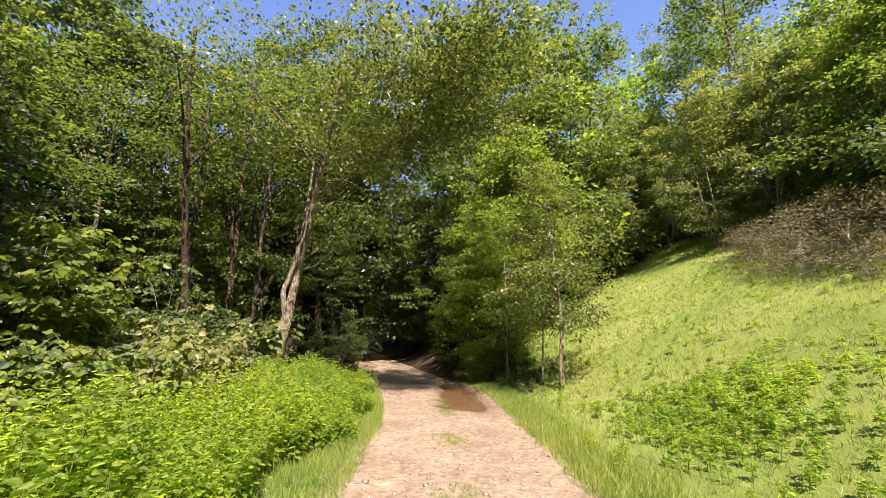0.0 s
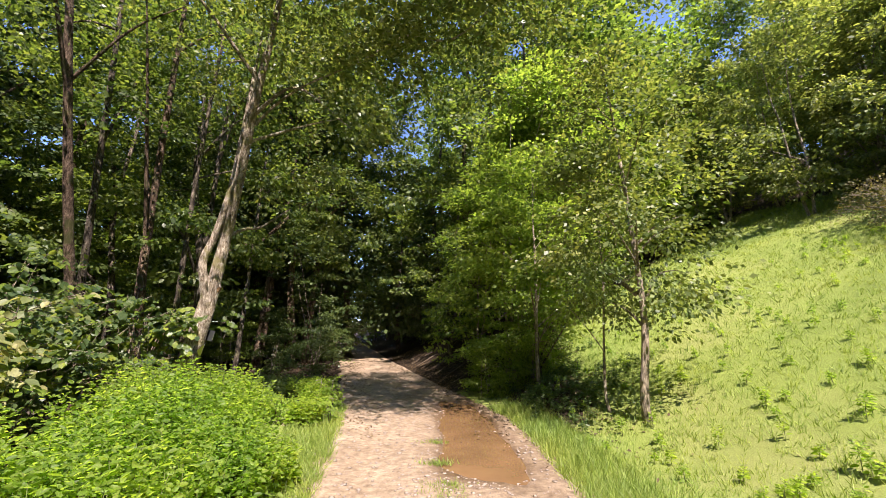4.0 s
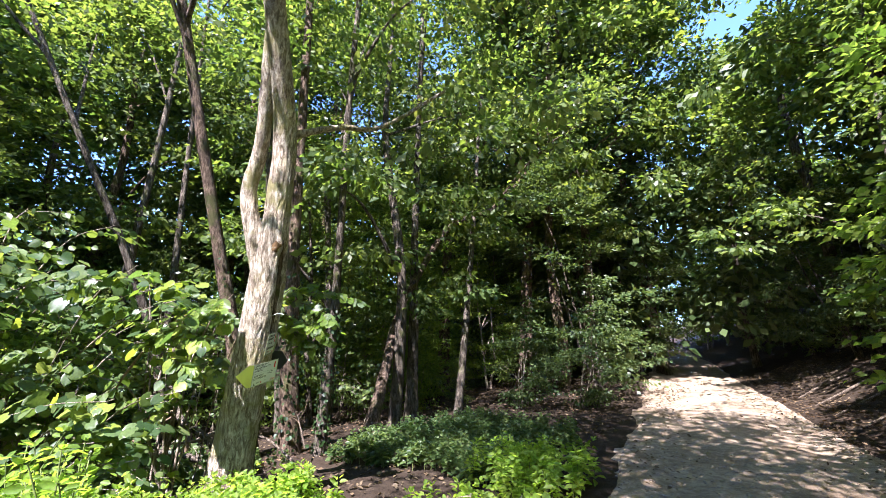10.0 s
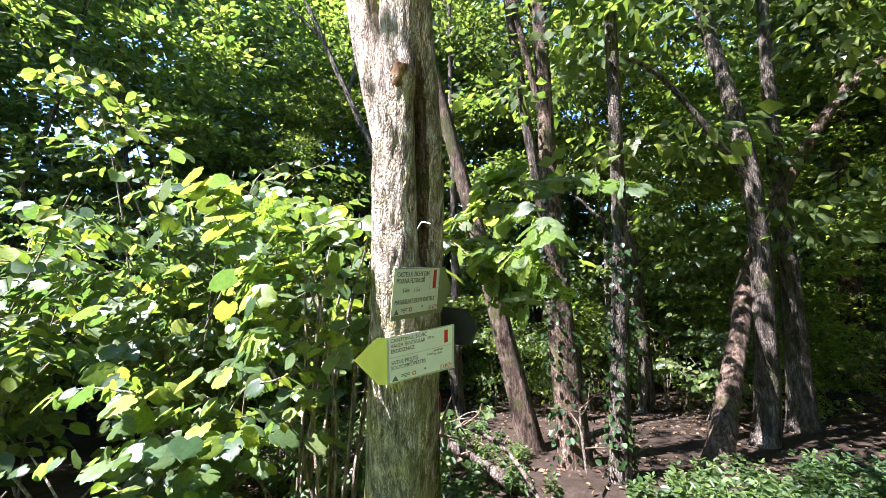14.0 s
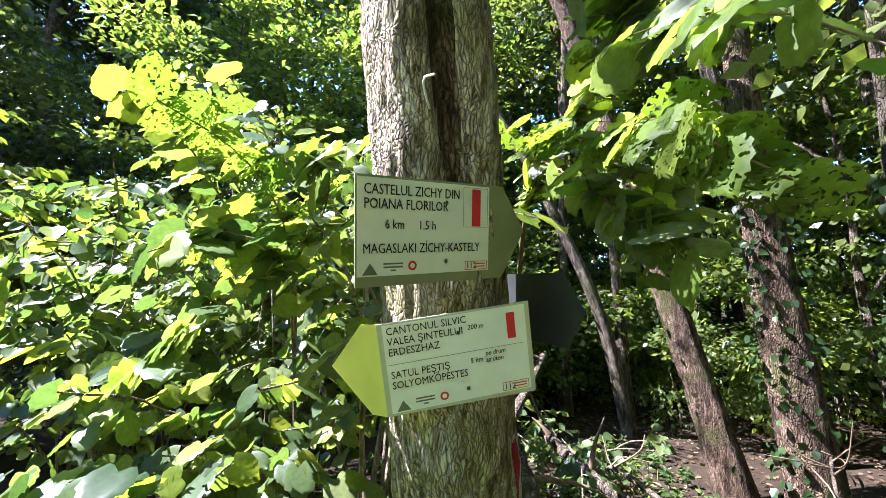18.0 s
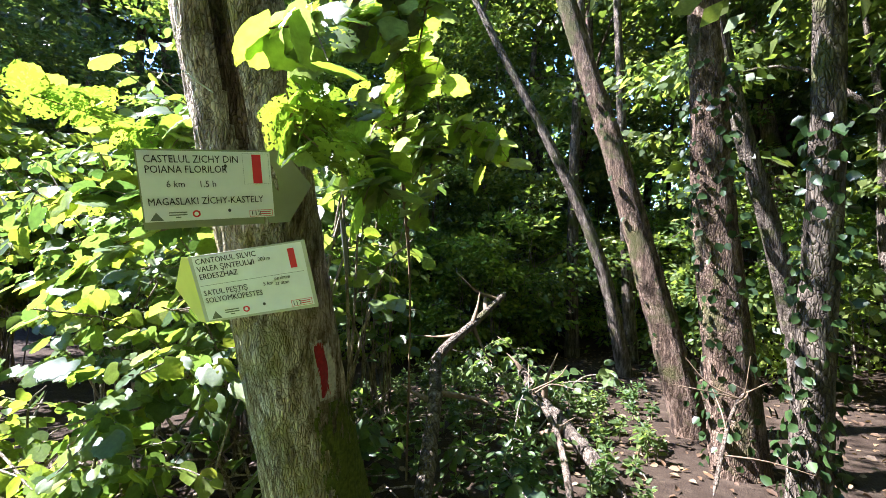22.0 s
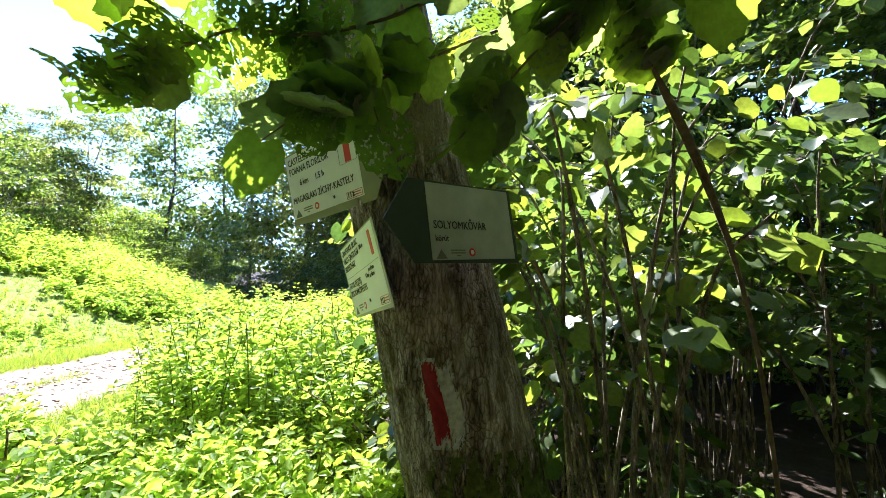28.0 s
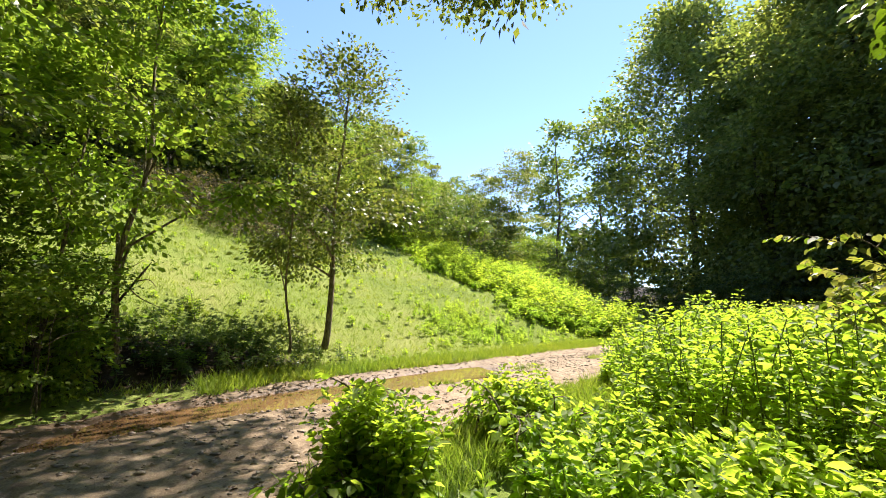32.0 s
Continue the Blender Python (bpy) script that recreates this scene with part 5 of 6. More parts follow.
def overhang(label, lead, ends, seed, low, high, mats, eaten=None):
    """A hazel of few thin stems whose big leaves are held flat to the sun."""
    r = np.random.default_rng(seed)
    o = np.array([*lead[0][:2], float(ground_z(*lead[0][:2]))])
    ob = root("hazel_shrub", *o, label, "shrub", "hazel shrubs")
    groups = {"a": ([], []), "b": ([], []), "c": ([], [])}
    for k, e in enumerate(ends):
        line = spline(lead + e, 8) - o
        runs = [(line, np.linspace(0.007, 0.002, len(line)))]
        tail = line[16:]
        d = unit(np.gradient(tail, axis=0))
        shoots_on = [(tail, d)]
        for q in range(5):
            i0 = int(r.uniform(0.1, 0.95) * (len(tail) - 1))
            v = unit(np.cross(d[i0], [0, 0, 1.0]) * r.choice([-1, 1]) + d[i0] * 0.8 + r.normal(size=3) * 0.3)
            n = r.uniform(0.08, 0.2)
            sh = np.array([tail[i0], tail[i0] + v * n * 0.5, tail[i0] + v * n + [0, 0, -0.03]])
            runs.append((sh, np.array([0.003, 0.002, 0.0015])))
            shoots_on.append((sh, np.repeat(v[None], 3, 0)))
        part("stem", tubes("stem", runs, MAT["twig"], 5, 0.04, seed + 592 + k), ob)
        for sh, dd in shoots_on:
            length = np.linalg.norm(np.diff(sh, axis=0), axis=1).sum()
            steps = max(2, int(length / (0.65 * low)))
            for q in range(steps + 1):
                i0 = int(q / steps * (len(sh) - 1))
                side = unit(np.cross(dd[i0], [0.1, -0.5, 0.8])) * (1 if q % 2 else -1)
                key = "c" if k == eaten and q > steps * 0.4 or r.uniform() < 0.12 else ("b" if r.uniform() < 0.45 else "a")
                groups[key][0].append(sh[i0] + r.normal(size=3) * 0.006)
                groups[key][1].append(side * 0.9 + dd[i0] * 0.6 + r.normal(size=3) * 0.25 + [0, 0, -0.3])
    for key, mat in zip("abc", mats):
        base, axis = np.array(groups[key][0]), np.array(groups[key][1])
        n = len(base)
        normal = unit(np.array([0.1, -0.5, 0.8]) + r.normal(size=(n, 3)) * 0.3)
        size = r.uniform(low, high, n)
        part("foliage", leaves("foliage", base, axis, normal, size, size * r.uniform(0.85, 1.05, n), "h", mat), ob)
    return ob


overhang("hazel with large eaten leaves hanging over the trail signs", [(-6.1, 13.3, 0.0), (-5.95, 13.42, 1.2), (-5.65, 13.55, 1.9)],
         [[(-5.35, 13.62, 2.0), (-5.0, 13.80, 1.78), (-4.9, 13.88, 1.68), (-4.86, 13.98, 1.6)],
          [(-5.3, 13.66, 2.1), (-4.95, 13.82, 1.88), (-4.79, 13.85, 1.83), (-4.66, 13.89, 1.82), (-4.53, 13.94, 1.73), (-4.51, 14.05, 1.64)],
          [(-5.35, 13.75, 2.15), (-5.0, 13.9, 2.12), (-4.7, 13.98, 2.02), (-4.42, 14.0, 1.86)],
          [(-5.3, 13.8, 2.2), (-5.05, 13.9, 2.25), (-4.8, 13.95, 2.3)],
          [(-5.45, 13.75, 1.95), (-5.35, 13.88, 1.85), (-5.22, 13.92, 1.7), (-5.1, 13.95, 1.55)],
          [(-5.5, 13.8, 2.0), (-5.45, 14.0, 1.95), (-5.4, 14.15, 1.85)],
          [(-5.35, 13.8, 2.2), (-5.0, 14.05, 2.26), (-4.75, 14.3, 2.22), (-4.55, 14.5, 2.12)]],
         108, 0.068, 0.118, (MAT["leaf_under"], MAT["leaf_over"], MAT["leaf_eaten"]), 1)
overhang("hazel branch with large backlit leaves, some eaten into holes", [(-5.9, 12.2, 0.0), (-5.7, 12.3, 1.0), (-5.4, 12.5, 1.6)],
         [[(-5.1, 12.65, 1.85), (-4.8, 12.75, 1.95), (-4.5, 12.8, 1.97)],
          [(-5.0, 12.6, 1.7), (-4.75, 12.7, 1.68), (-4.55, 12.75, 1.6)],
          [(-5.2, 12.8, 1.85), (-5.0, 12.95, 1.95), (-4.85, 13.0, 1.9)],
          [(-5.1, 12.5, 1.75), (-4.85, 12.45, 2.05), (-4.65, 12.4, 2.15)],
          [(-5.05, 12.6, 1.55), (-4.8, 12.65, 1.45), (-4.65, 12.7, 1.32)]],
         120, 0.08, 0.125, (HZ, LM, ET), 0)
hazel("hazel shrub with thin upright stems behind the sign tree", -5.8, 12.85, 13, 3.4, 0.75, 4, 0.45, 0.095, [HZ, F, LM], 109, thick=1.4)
hazel("hazel shrub with slender stems in dappled light", -7.5, 12.1, 10, 3.3, 1.0, 7, 0.45, 0.095, [HZ], 112)
hazel("low hazel regrowth on the forest floor", -7.0, 13.7, 4, 0.6, 0.9, 6, 0.3, 0.08, [HZ], 110)
hazel("low hazel regrowth between fallen branches", -8.6, 13.4, 8, 0.95, 1.1, 7, 0.4, 0.085, [HZ], 113)
hazel("hazel shrub reaching out of the wood", -9.6, 18.6, 12, 1.9, 1.1, 9, 0.4, 0.085, [HZ, F], 111)


# ---- the trunks north of the sign tree ----
def wood_tree(label, line_points, r0, r1, seed, bark, crown_tips, foliage, ivy=0, top_leaf=0.13, spread=0.9):
    ob = root("forest_tree", *line_points[0], label, "tree", "trees behind the signs")
    o = np.array(line_points[0])
    line = spline([np.array(p) - o for p in line_points], 8)
    f = np.linspace(0, 1, len(line))
    radii = (r0 + (r1 - r0) * f) * (1 + 0.45 * np.exp(-f * 22))
    v, q = tube_data(line, radii, 16, 0.03, seed)
    part("trunk", mesh_of("trunk", v, [q], bark, True), ob)
    r = np.random.default_rng(seed)
    cl = []
    for k, t in enumerate(crown_tips):
        t = np.array(t) - o
        start = line[int(len(line) * r.uniform(0.6, 0.9))]
        limb = spline([start, (start + t) / 2 + [0, 0, 0.4], t], 5)
        part("limb", tubes("limb", [(limb, np.linspace(r1 * 0.9, 0.01, len(limb)))], bark, 6, 0.05, seed + k), ob)
        cl.append(t + r.normal(size=(11, 3)) * [spread, spread, spread * 0.6])
    cl = np.vstack(cl + [line[-1] + r.normal(size=(14, 3)) * spread])
    part("crown", clump_leaves(r, cl, 42, 0.5, 0.3, top_leaf, line[-1] - [0, 0, 2], "d", foliage), ob)
    if ivy:
        k = r.integers(2, int(len(line) * 0.55), ivy)
        ang = r.uniform(0, 2 * np.pi, ivy)
        out = np.stack([np.cos(ang), np.sin(ang), 0 * ang], -1)
        at = line[k] + (line[np.minimum(k + 1, len(line) - 1)] - line[k]) * r.uniform(0, 1, (ivy, 1)) + out * (radii[k] + r.uniform(0.005, 0.06, ivy))[:, None]
        size = r.uniform(0.045, 0.085, ivy)
        part("ivy", leaves("ivy", at, unit(out * 0.3 + r.normal(size=(ivy, 3)) * 0.5 + [0, 0, -0.7]), unit(out + r.normal(size=(ivy, 3)) * 0.3), size, size * 0.9, "m", MAT["leaf_ivy"]), ob, "climbing ivy leaves")
    return ob


BR, GR = MAT["bark_brown"], MAT["bark_grey"]
wood_tree("leaning brown-barked tree, mossy on its shaded side", [(-8.86, 15.28, -1.12), (-8.90, 14.97, 0.24), (-8.92, 14.74, 1.2), (-8.93, 14.41, 2.57), (-8.93, 14.1, 3.68), (-8.8, 13.2, 7), (-8.6, 12.4, 10), (-8.5, 12.0, 13)], 0.18, 0.06, 201, BR, [(-9.5, 12, 9), (-6, 13, 10), (-8, 10.5, 11)], F, 40)
wood_tree("upright brown-barked tree wrapped in ivy", [(-7.71, 15.40, -1.0), (-7.74, 15.28, 0.54), (-7.75, 15.19, 1.75), (-7.76, 15.16, 2.76), (-7.77, 15.12, 3.8), (-7.7, 15.0, 8), (-7.5, 14.8, 14)], 0.20, 0.06, 202, BR, [(-9, 15.5, 9), (-6, 15.5, 11), (-7.5, 13, 12)], F, 420)
wood_tree("slim dark tree covered with ivy", [(-7.11, 15.50, -0.8), (-7.09, 15.56, 0.0), (-7.08, 15.6, 0.91), (-7.06, 15.66, 2.05), (-7.05, 15.68, 3.21), (-7.0, 15.7, 7), (-6.8, 15.8, 12)], 0.12, 0.05, 203, GR, [(-5.5, 16.5, 9), (-8, 17, 10)], F, 420)
wood_tree("crooked tree bending over towards the track", [(-7.3, 16.7, -0.4), (-8.0, 17.7, 1.1), (-8.6, 18.65, 2.5), (-8.35, 20.2, 5.0), (-7.5, 21.6, 5.9), (-6.5, 23.0, 8.0)], 0.13, 0.05, 204, BR, [(-5, 23, 8.5), (-8, 24, 9)], F)
wood_tree("straight dark trunk in the clump", [(-8.75, 19.2, -0.4), (-8.7, 19.2, 2), (-8.6, 19.1, 5), (-8.3, 19.0, 12)], 0.17, 0.06, 205, GR, [(-10, 20, 10), (-7, 18, 11)], F)
wood_tree("slanting dark trunk in the clump", [(-10.6, 16.6, -0.4), (-10.3, 16.2, 1.5), (-9.9, 15.6, 4), (-9.4, 14.8, 9), (-9.2, 14.4, 12)], 0.14, 0.05, 206, GR, [(-11, 14, 10), (-9, 16, 11)], F)
wood_tree("thin dark trunk leaning away", [(-6.9, 18.9, -0.3), (-7.0, 19.3, 1.5), (-7.2, 19.9, 4), (-7.4, 20.6, 8), (-7.5, 21, 10)], 0.10, 0.04, 207, GR, [(-6, 21, 9)], F)
wood_tree("dark leaning trunk over the hazel thicket", [(-11.8, 14.5, -1.3), (-11.66, 14.05, 1.2), (-11.58, 13.2, 3.4), (-11.6, 12.2, 5.5), (-11.8, 10.6, 9)], 0.13, 0.05, 208, GR, [(-13, 8.5, 10), (-15, 12, 11)], F)

wood_tree("slim dark upright trunk deeper in the wood", [(-12.9, 14.5, -1.2), (-12.9, 14.4, 3), (-12.9, 14.3, 7), (-12.8, 14.2, 12)], 0.13, 0.04, 210, GR, [(-13.5, 13.5, 11)], F)
wood_tree("straight dark trunk deeper in the wood", [(-13.2, 13.3, -1.2), (-13.1, 13.4, 3), (-13.0, 13.6, 7), (-12.9, 13.8, 12)], 0.14, 0.05, 211, GR, [(-14, 12.5, 11)], F)

# ---- young trees at the meadow's edge ----


def young(label, x, y, h, rad, low, spread, clumps, per, leaf, mat, seed, lean, limbs=10):
    ob = root("young_tree", x, y, float(ground_z(x, y)), label, "tree", "young trees on the verge")
    return grow(ob, seed, h, rad, low, spread, clumps, per, leaf, MAT["bark_young"], mat, lean, clump=0.30, flat=0.4, limbs=limbs, sides=9)


young("young tree with pale bark and airy light green crown", 4.06, 11.48, 6.4, 0.085, 1.5, 1.9, 230, 40, 0.088, LIGHT, 301, (-0.06, -0.01), 14)
young("thin young tree with sparse low twigs", 3.76, 12.28, 5.4, 0.035, 1.5, 1.2, 120, 38, 0.085, LIGHT, 302, (-0.05, 0.01), 9)
young("slender leaning sapling on the bank", 2.96, 14.9, 6.2, 0.06, 1.4, 1.9, 125, 40, 0.11, B, 303, (0.03, -0.02), 12)
young("dark leaning sapling on the bank", 2.9, 15.7, 5.0, 0.035, 1.8, 1.3, 90, 40, 0.10, B, 304, (0.14, -0.06), 7)


# ---- herbs ----
def herb_data(r, h, levels=9, leaf=0.085):
    """One nettle-like plant: stem line, and bases, axes, lengths of its leaf pairs."""
    lean = np.array([*r.normal(size=2) * 0.12, 0.0]) * h
    f = np.linspace(0, 1, 6)[:, None]
    line = f * [0, 0, h] + lean * f**2
    base, axis, size = [], [], []

    def pairs(foot, tip, n, s0, turn):
        for k in range(n):
            g = (k + 0.6) / n
            p = foot + (tip - foot) * g
            a = turn + (k % 2) * np.pi / 2 + 0.25 * r.normal()
            s = s0 * (1.1 - 0.45 * g**2) * r.uniform(0.75, 1.25)
            for b in (a, a + np.pi):
                base.append(p)
                axis.append([np.cos(b), np.sin(b), 0.15 - 0.35 * (1 - g) + 0.15 * r.normal()])
                size.append(s)
        for b in r.uniform(0, 2 * np.pi, 3):
            base.append(tip), axis.append([np.cos(b), np.sin(b), 0.7]), size.append(s0 * 0.6)

    pairs(line[1], line[-1], levels, leaf, r.uniform(0, np.pi))
    for k in range(3):
        g = r.uniform(0.45, 0.75)
        p = np.array([0, 0, h]) * g + lean * g**2
        b = r.uniform(0, 2 * np.pi)
        pairs(p, p + np.array([np.cos(b) * 0.2, np.sin(b) * 0.2, 0.24]) * h * r.uniform(0.7, 1.1), 3, leaf * 0.85, b)
    return line, np.array(base), np.array(axis), np.array(size)


def herb_leaves(name, r, base, axis, size, mat):
    n = len(base)
    normal = unit(np.array([0, 0, 0.8]) + r.normal(size=(n, 3)) * 0.6)
    return leaves(name, base + unit(axis) * 0.012, axis, normal, size, size * 0.56, "m", mat)


TRAMPLED = np.array([(-1.6, 13.0), (-2.5, 13.2), (-3.6, 13.6), (-3.5, 14.2), (-4.1, 14.9), (-4.9, 14.9), (-5.2, 14.7)])


def untrodden(x, y, gap):
    p = np.array([x, y])
    for a, b in zip(TRAMPLED, TRAMPLED[1:]):
        f = np.clip((p - a) @ (b - a) / ((b - a) @ (b - a)), 0, 1)
        if np.linalg.norm(p - a - f * (b - a)) < gap:
            return False
    return True


def herb_bed(x, y):
    rc, hw = road_x(y), half_road(y)
    edge = rc - hw - 0.30 - 0.18 * np.sin(1.9 * y) - (0.35 if y < 6 or y > 10.8 else 0)
    return edge - (3.0 if y > 9.8 else 1.7) - 0.3 * np.sin(y) < x < edge and 1.5 < y < 14.4 and x > (-4.75 if y < 10.8 else -4.4) and untrodden(x, y, 0.75) and not (9.3 < y < 13.7 and x > -4.65 + (15 - y) * 0.573) and (y < 12.0 or x > -2.9)


rh = np.random.default_rng(77)
kinds = []
for k in range(7):
    line, base, axis, size = herb_data(rh, 0.95, 12, 0.088)
    kinds.append((tubes("stem", [(line, np.linspace(0.006, 0.003, 6))], MAT["stem"], 5, 0.0, k), herb_leaves("foliage", rh, base, axis, size, MAT["leaf_herb"])))
spots = []
while len(spots) < 1550:
    x, y = rh.uniform(-5, 0.5), rh.uniform(1.5, 15)
    if herb_bed(x, y):
        spots.append((x, y))
spots.sort(key=lambda p: (p[0] + 3.2) ** 2 + (p[1] - 12.0) ** 2)


def herb_height(x, y):
    rc, hw = road_x(y), half_road(y)
    d = rc - hw - 0.3 - x
    return np.clip(0.45 + 0.55 * d, 0.4, 1.0) * np.clip(0.3 + (13.9 - y) * 0.42, 0.3, 1.05) * (0.92 + 0.17 * waves(1.5 * x, 1.5 * y)) * rh.uniform(0.6, 1.25)


for x, y in spots[:290]:
    ob = root("nettle", x, y, float(ground_z(x, y)), "bright green nettle-like herb with paired leaves", "herb", "herbs beside the track")
    stem, fol = kinds[int(rh.integers(7))]
    part("stem", stem, ob)
    part("foliage", fol, ob)
    s = herb_height(x, y)
    ob.scale = (s, s, s)
    ob.rotation_euler = (0, 0, rh.uniform(0, 6.28))


def herb_carpet(name, label, places, heights, leaf, mat, levels=9):
    runs, bs, ax, sz = [], [], [], []
    for (x, y), h in zip(places, heights):
        line, base, axis, size = herb_data(rh, h, levels, leaf)
        o = np.array([x, y, float(ground_z(x, y))])
        runs.append((line[::2] + o, np.array([0.006, 0.005, 0.003])))
        bs.append(base + o), ax.append(axis), sz.append(size)
    ob = root(name, 0, 0, 0, label, "herbs", kind="stuff")
    part("stem", tubes("stems", runs, MAT["stem"], 4, 0.0, 5), ob)
    part("foliage", herb_leaves("foliage", rh, np.vstack(bs), np.vstack(ax), np.concatenate(sz), mat), ob)
    return ob


herb_carpet("herbs", "dense bright green nettles between track and hazels", spots[290:], [0.95 * herb_height(*p) for p in spots[290:]], 0.09, MAT["leaf_herb"], 10)
p = [(x, y) for x, y in zip(rh.normal(5.0, 0.8, 300), rh.normal(6.0, 1.1, 300)) if x > 3.2]
herb_carpet("herbs", "patch of low leafy weeds in the meadow", p, rh.uniform(0.14, 0.32, len(p)), 0.065, MAT["leaf_herb"], 6)
# the darker hazel leaf colour stands for shade on these herbs
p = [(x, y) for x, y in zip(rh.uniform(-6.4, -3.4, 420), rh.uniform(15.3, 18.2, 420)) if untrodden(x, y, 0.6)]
herb_carpet("herbs", "low herbs at the wood's edge, shade put into their green", p, rh.uniform(0.15, 0.45, len(p)), 0.09, MAT["leaf_hazel"], 6)
p = list(zip(rh.uniform(-10.5, -6.3, 170), rh.uniform(11.5, 14.8, 170)))
herb_carpet("herbs", "low broad-leaved seedlings on the dim forest floor", p, rh.uniform(0.12, 0.4, len(p)), 0.085, MAT["leaf_hazel"], 4)
# sun patch put in by the brighter nettle colour
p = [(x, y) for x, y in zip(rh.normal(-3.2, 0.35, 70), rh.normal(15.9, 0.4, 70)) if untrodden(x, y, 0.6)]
herb_carpet("herbs", "bright green herbs coloured as a patch of sun", p, rh.uniform(0.25, 0.5, len(p)), 0.1, MAT["leaf_herb"], 6)
p = [(x, y) for x, y in zip(rh.uniform(-4.9, -3.7, 110), rh.uniform(11.7, 13.5, 110)) if untrodden(x, y, 0.42) and (x + 5.25) ** 2 + (y - 13.38) ** 2 > 0.14]
herb_carpet("herbs", "low bright herbs round the sign tree's foot", p, rh.uniform(0.25, 0.5, len(p)), 0.11, MAT["leaf_herb"], 5)
p = [(x, y) for x, y in zip(rh.uniform(-4.3, -2.9, 190), rh.uniform(12.2, 13.75, 190)) if untrodden(x, y, 0.16)]
herb_carpet("herbs", "low bright nettles beside the trodden path", p, rh.uniform(0.25, 0.5, len(p)) + 0.25 * np.clip(12.9 - np.array([q[1] for q in p]), 0, 1), 0.09, MAT["leaf_herb"], 6)
f = rh.uniform(0, 1, 1500)
x = 3.6 + 15 * f
deep = rh.uniform(0, 1, 1500) ** 1.5 * (2.5 + 9 * f)
y = 1.2 + 0.13 * x - deep + 0.5 * np.sin(1.3 * x) + rh.normal(0, 0.5, 1500)
herb_carpet("herbs", "belt of tall weeds across the lower meadow", list(zip(x, y)), (0.3 + 0.45 * np.minimum(deep, 1.8)) * rh.uniform(0.6, 1.25, 1500), 0.15, MAT["leaf_herb"], 6)
p = [(x, y) for x, y in zip(rh.uniform(2.6, 12, 420), rh.uniform(-4, 16, 420))]
herb_carpet("herbs", "scattered low weeds in the meadow grass", p, rh.uniform(0.1, 0.3, len(p)), 0.06, MAT["leaf_herb"], 5)
# bank herbs: hazel leaf colour again, shade put into the green
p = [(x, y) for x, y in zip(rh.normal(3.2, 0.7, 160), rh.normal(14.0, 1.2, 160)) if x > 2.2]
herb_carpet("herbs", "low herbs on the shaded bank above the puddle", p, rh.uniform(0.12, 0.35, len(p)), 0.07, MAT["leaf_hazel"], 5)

a, d = rh.uniform(0, 6.28, 60), np.sqrt(rh.uniform(0, 1, 60))
p = list(zip(-2.3 + 0.3 * d * np.cos(a), 13.68 + 0.26 * d * np.sin(a))) + list(zip(-1.95 + 0.3 * d[:34] * np.sin(a[:34]), 11.95 + 0.3 * d[:34] * np.cos(a[:34])))
herb_carpet("herbs", "tall bushy nettle clumps at the track's edge", p, np.r_[rh.uniform(0.35, 0.72, 60), rh.uniform(0.3, 0.6, 34)], 0.085, MAT["leaf_herb"], 10)

# saplings in front of the track
for k, (x, y, h) in enumerate(((-2.0, 13.6, 0.9), (-1.85, 12.2, 0.7), (-2.45, 12.3, 0.6), (-2.4, 14.15, 0.4))):
    hazel("leafy sapling growing among the herbs", x, y, 8, h, 0.34, 14, 0.2, 0.058, [MAT["leaf_herb"]], 400 + k, kind="m")


# ---- grass ----
def grass(name, label, x, y, length, blades, mat, lean=0.55):
    r = np.random.default_rng(len(x))
    n = len(x)
    z = ground_z(x, y)
    bx, by = np.repeat(x, blades) + r.normal(size=n * blades) * 0.03, np.repeat(y, blades) + r.normal(size=n * blades) * 0.03
    base = np.stack([bx, by, np.repeat(z, blades) - 0.01], -1)
    axis = unit(np.stack([r.normal(size=n * blades) * lean, r.normal(size=n * blades) * lean, np.ones(n * blades)], -1))
    normal = unit(r.normal(size=(n * blades, 3)))
    ln = np.repeat(length, blades) * r.uniform(0.5, 1.2, n * blades)
    me = leaves(name, base, axis, normal, ln, np.full(n * blades, 0.007) + 0.0006 * np.hypot(bx - 0.5, by - 5), "b", mat)
    return tagged(new(name, me), label, "grass", kind="stuff")


rg = np.random.default_rng(55)
n = 60000
x = 2.0 + 18 * rg.uniform(0, 1, n) ** 1.6
y = rg.uniform(-12, 26, n)
ok = rg.uniform(0, 1, n) < meadow(x, y) * np.clip((x - road_x(y) - half_road(y) + 0.25) / 0.4, 0, 1)
grass("meadow_grass", "short sunlit meadow grass on the slope", x[ok], y[ok], rg.uniform(0.06, 0.15, ok.sum()), 4, MAT["grass"])
y = rg.uniform(0, 14, 9000)
x = road_x(y) - half_road(y) - rg.uniform(-0.12, 0.8, 9000)
grass("verge_grass", "longer verge grass along the track", x, y, rg.uniform(0.08, 0.22, 9000), 4, MAT["grass"])
y = rg.uniform(0, 14, 6000)
x = road_x(y) + half_road(y) + rg.uniform(-0.15, 0.7, 6000)
grass("verge_grass", "longer verge grass along the track", x, y, rg.uniform(0.1, 0.24, 6000), 4, MAT["grass"])
y = rg.uniform(-0.5, 11, 4200)
x = road_x(y) + rg.normal(0, 0.13, 4200) - 0.05 + 0.06 * np.sin(1.7 * y)
ok = np.sin(2.3 * y) + np.sin(5.1 * y + 1) > 0.2
grass("track_grass", "thin grass on the track's middle ridge", x[ok], y[ok], rg.uniform(0.04, 0.11, ok.sum()), 4, MAT["grass"])

# ---- fallen leaves ----
rl = np.random.default_rng(66)


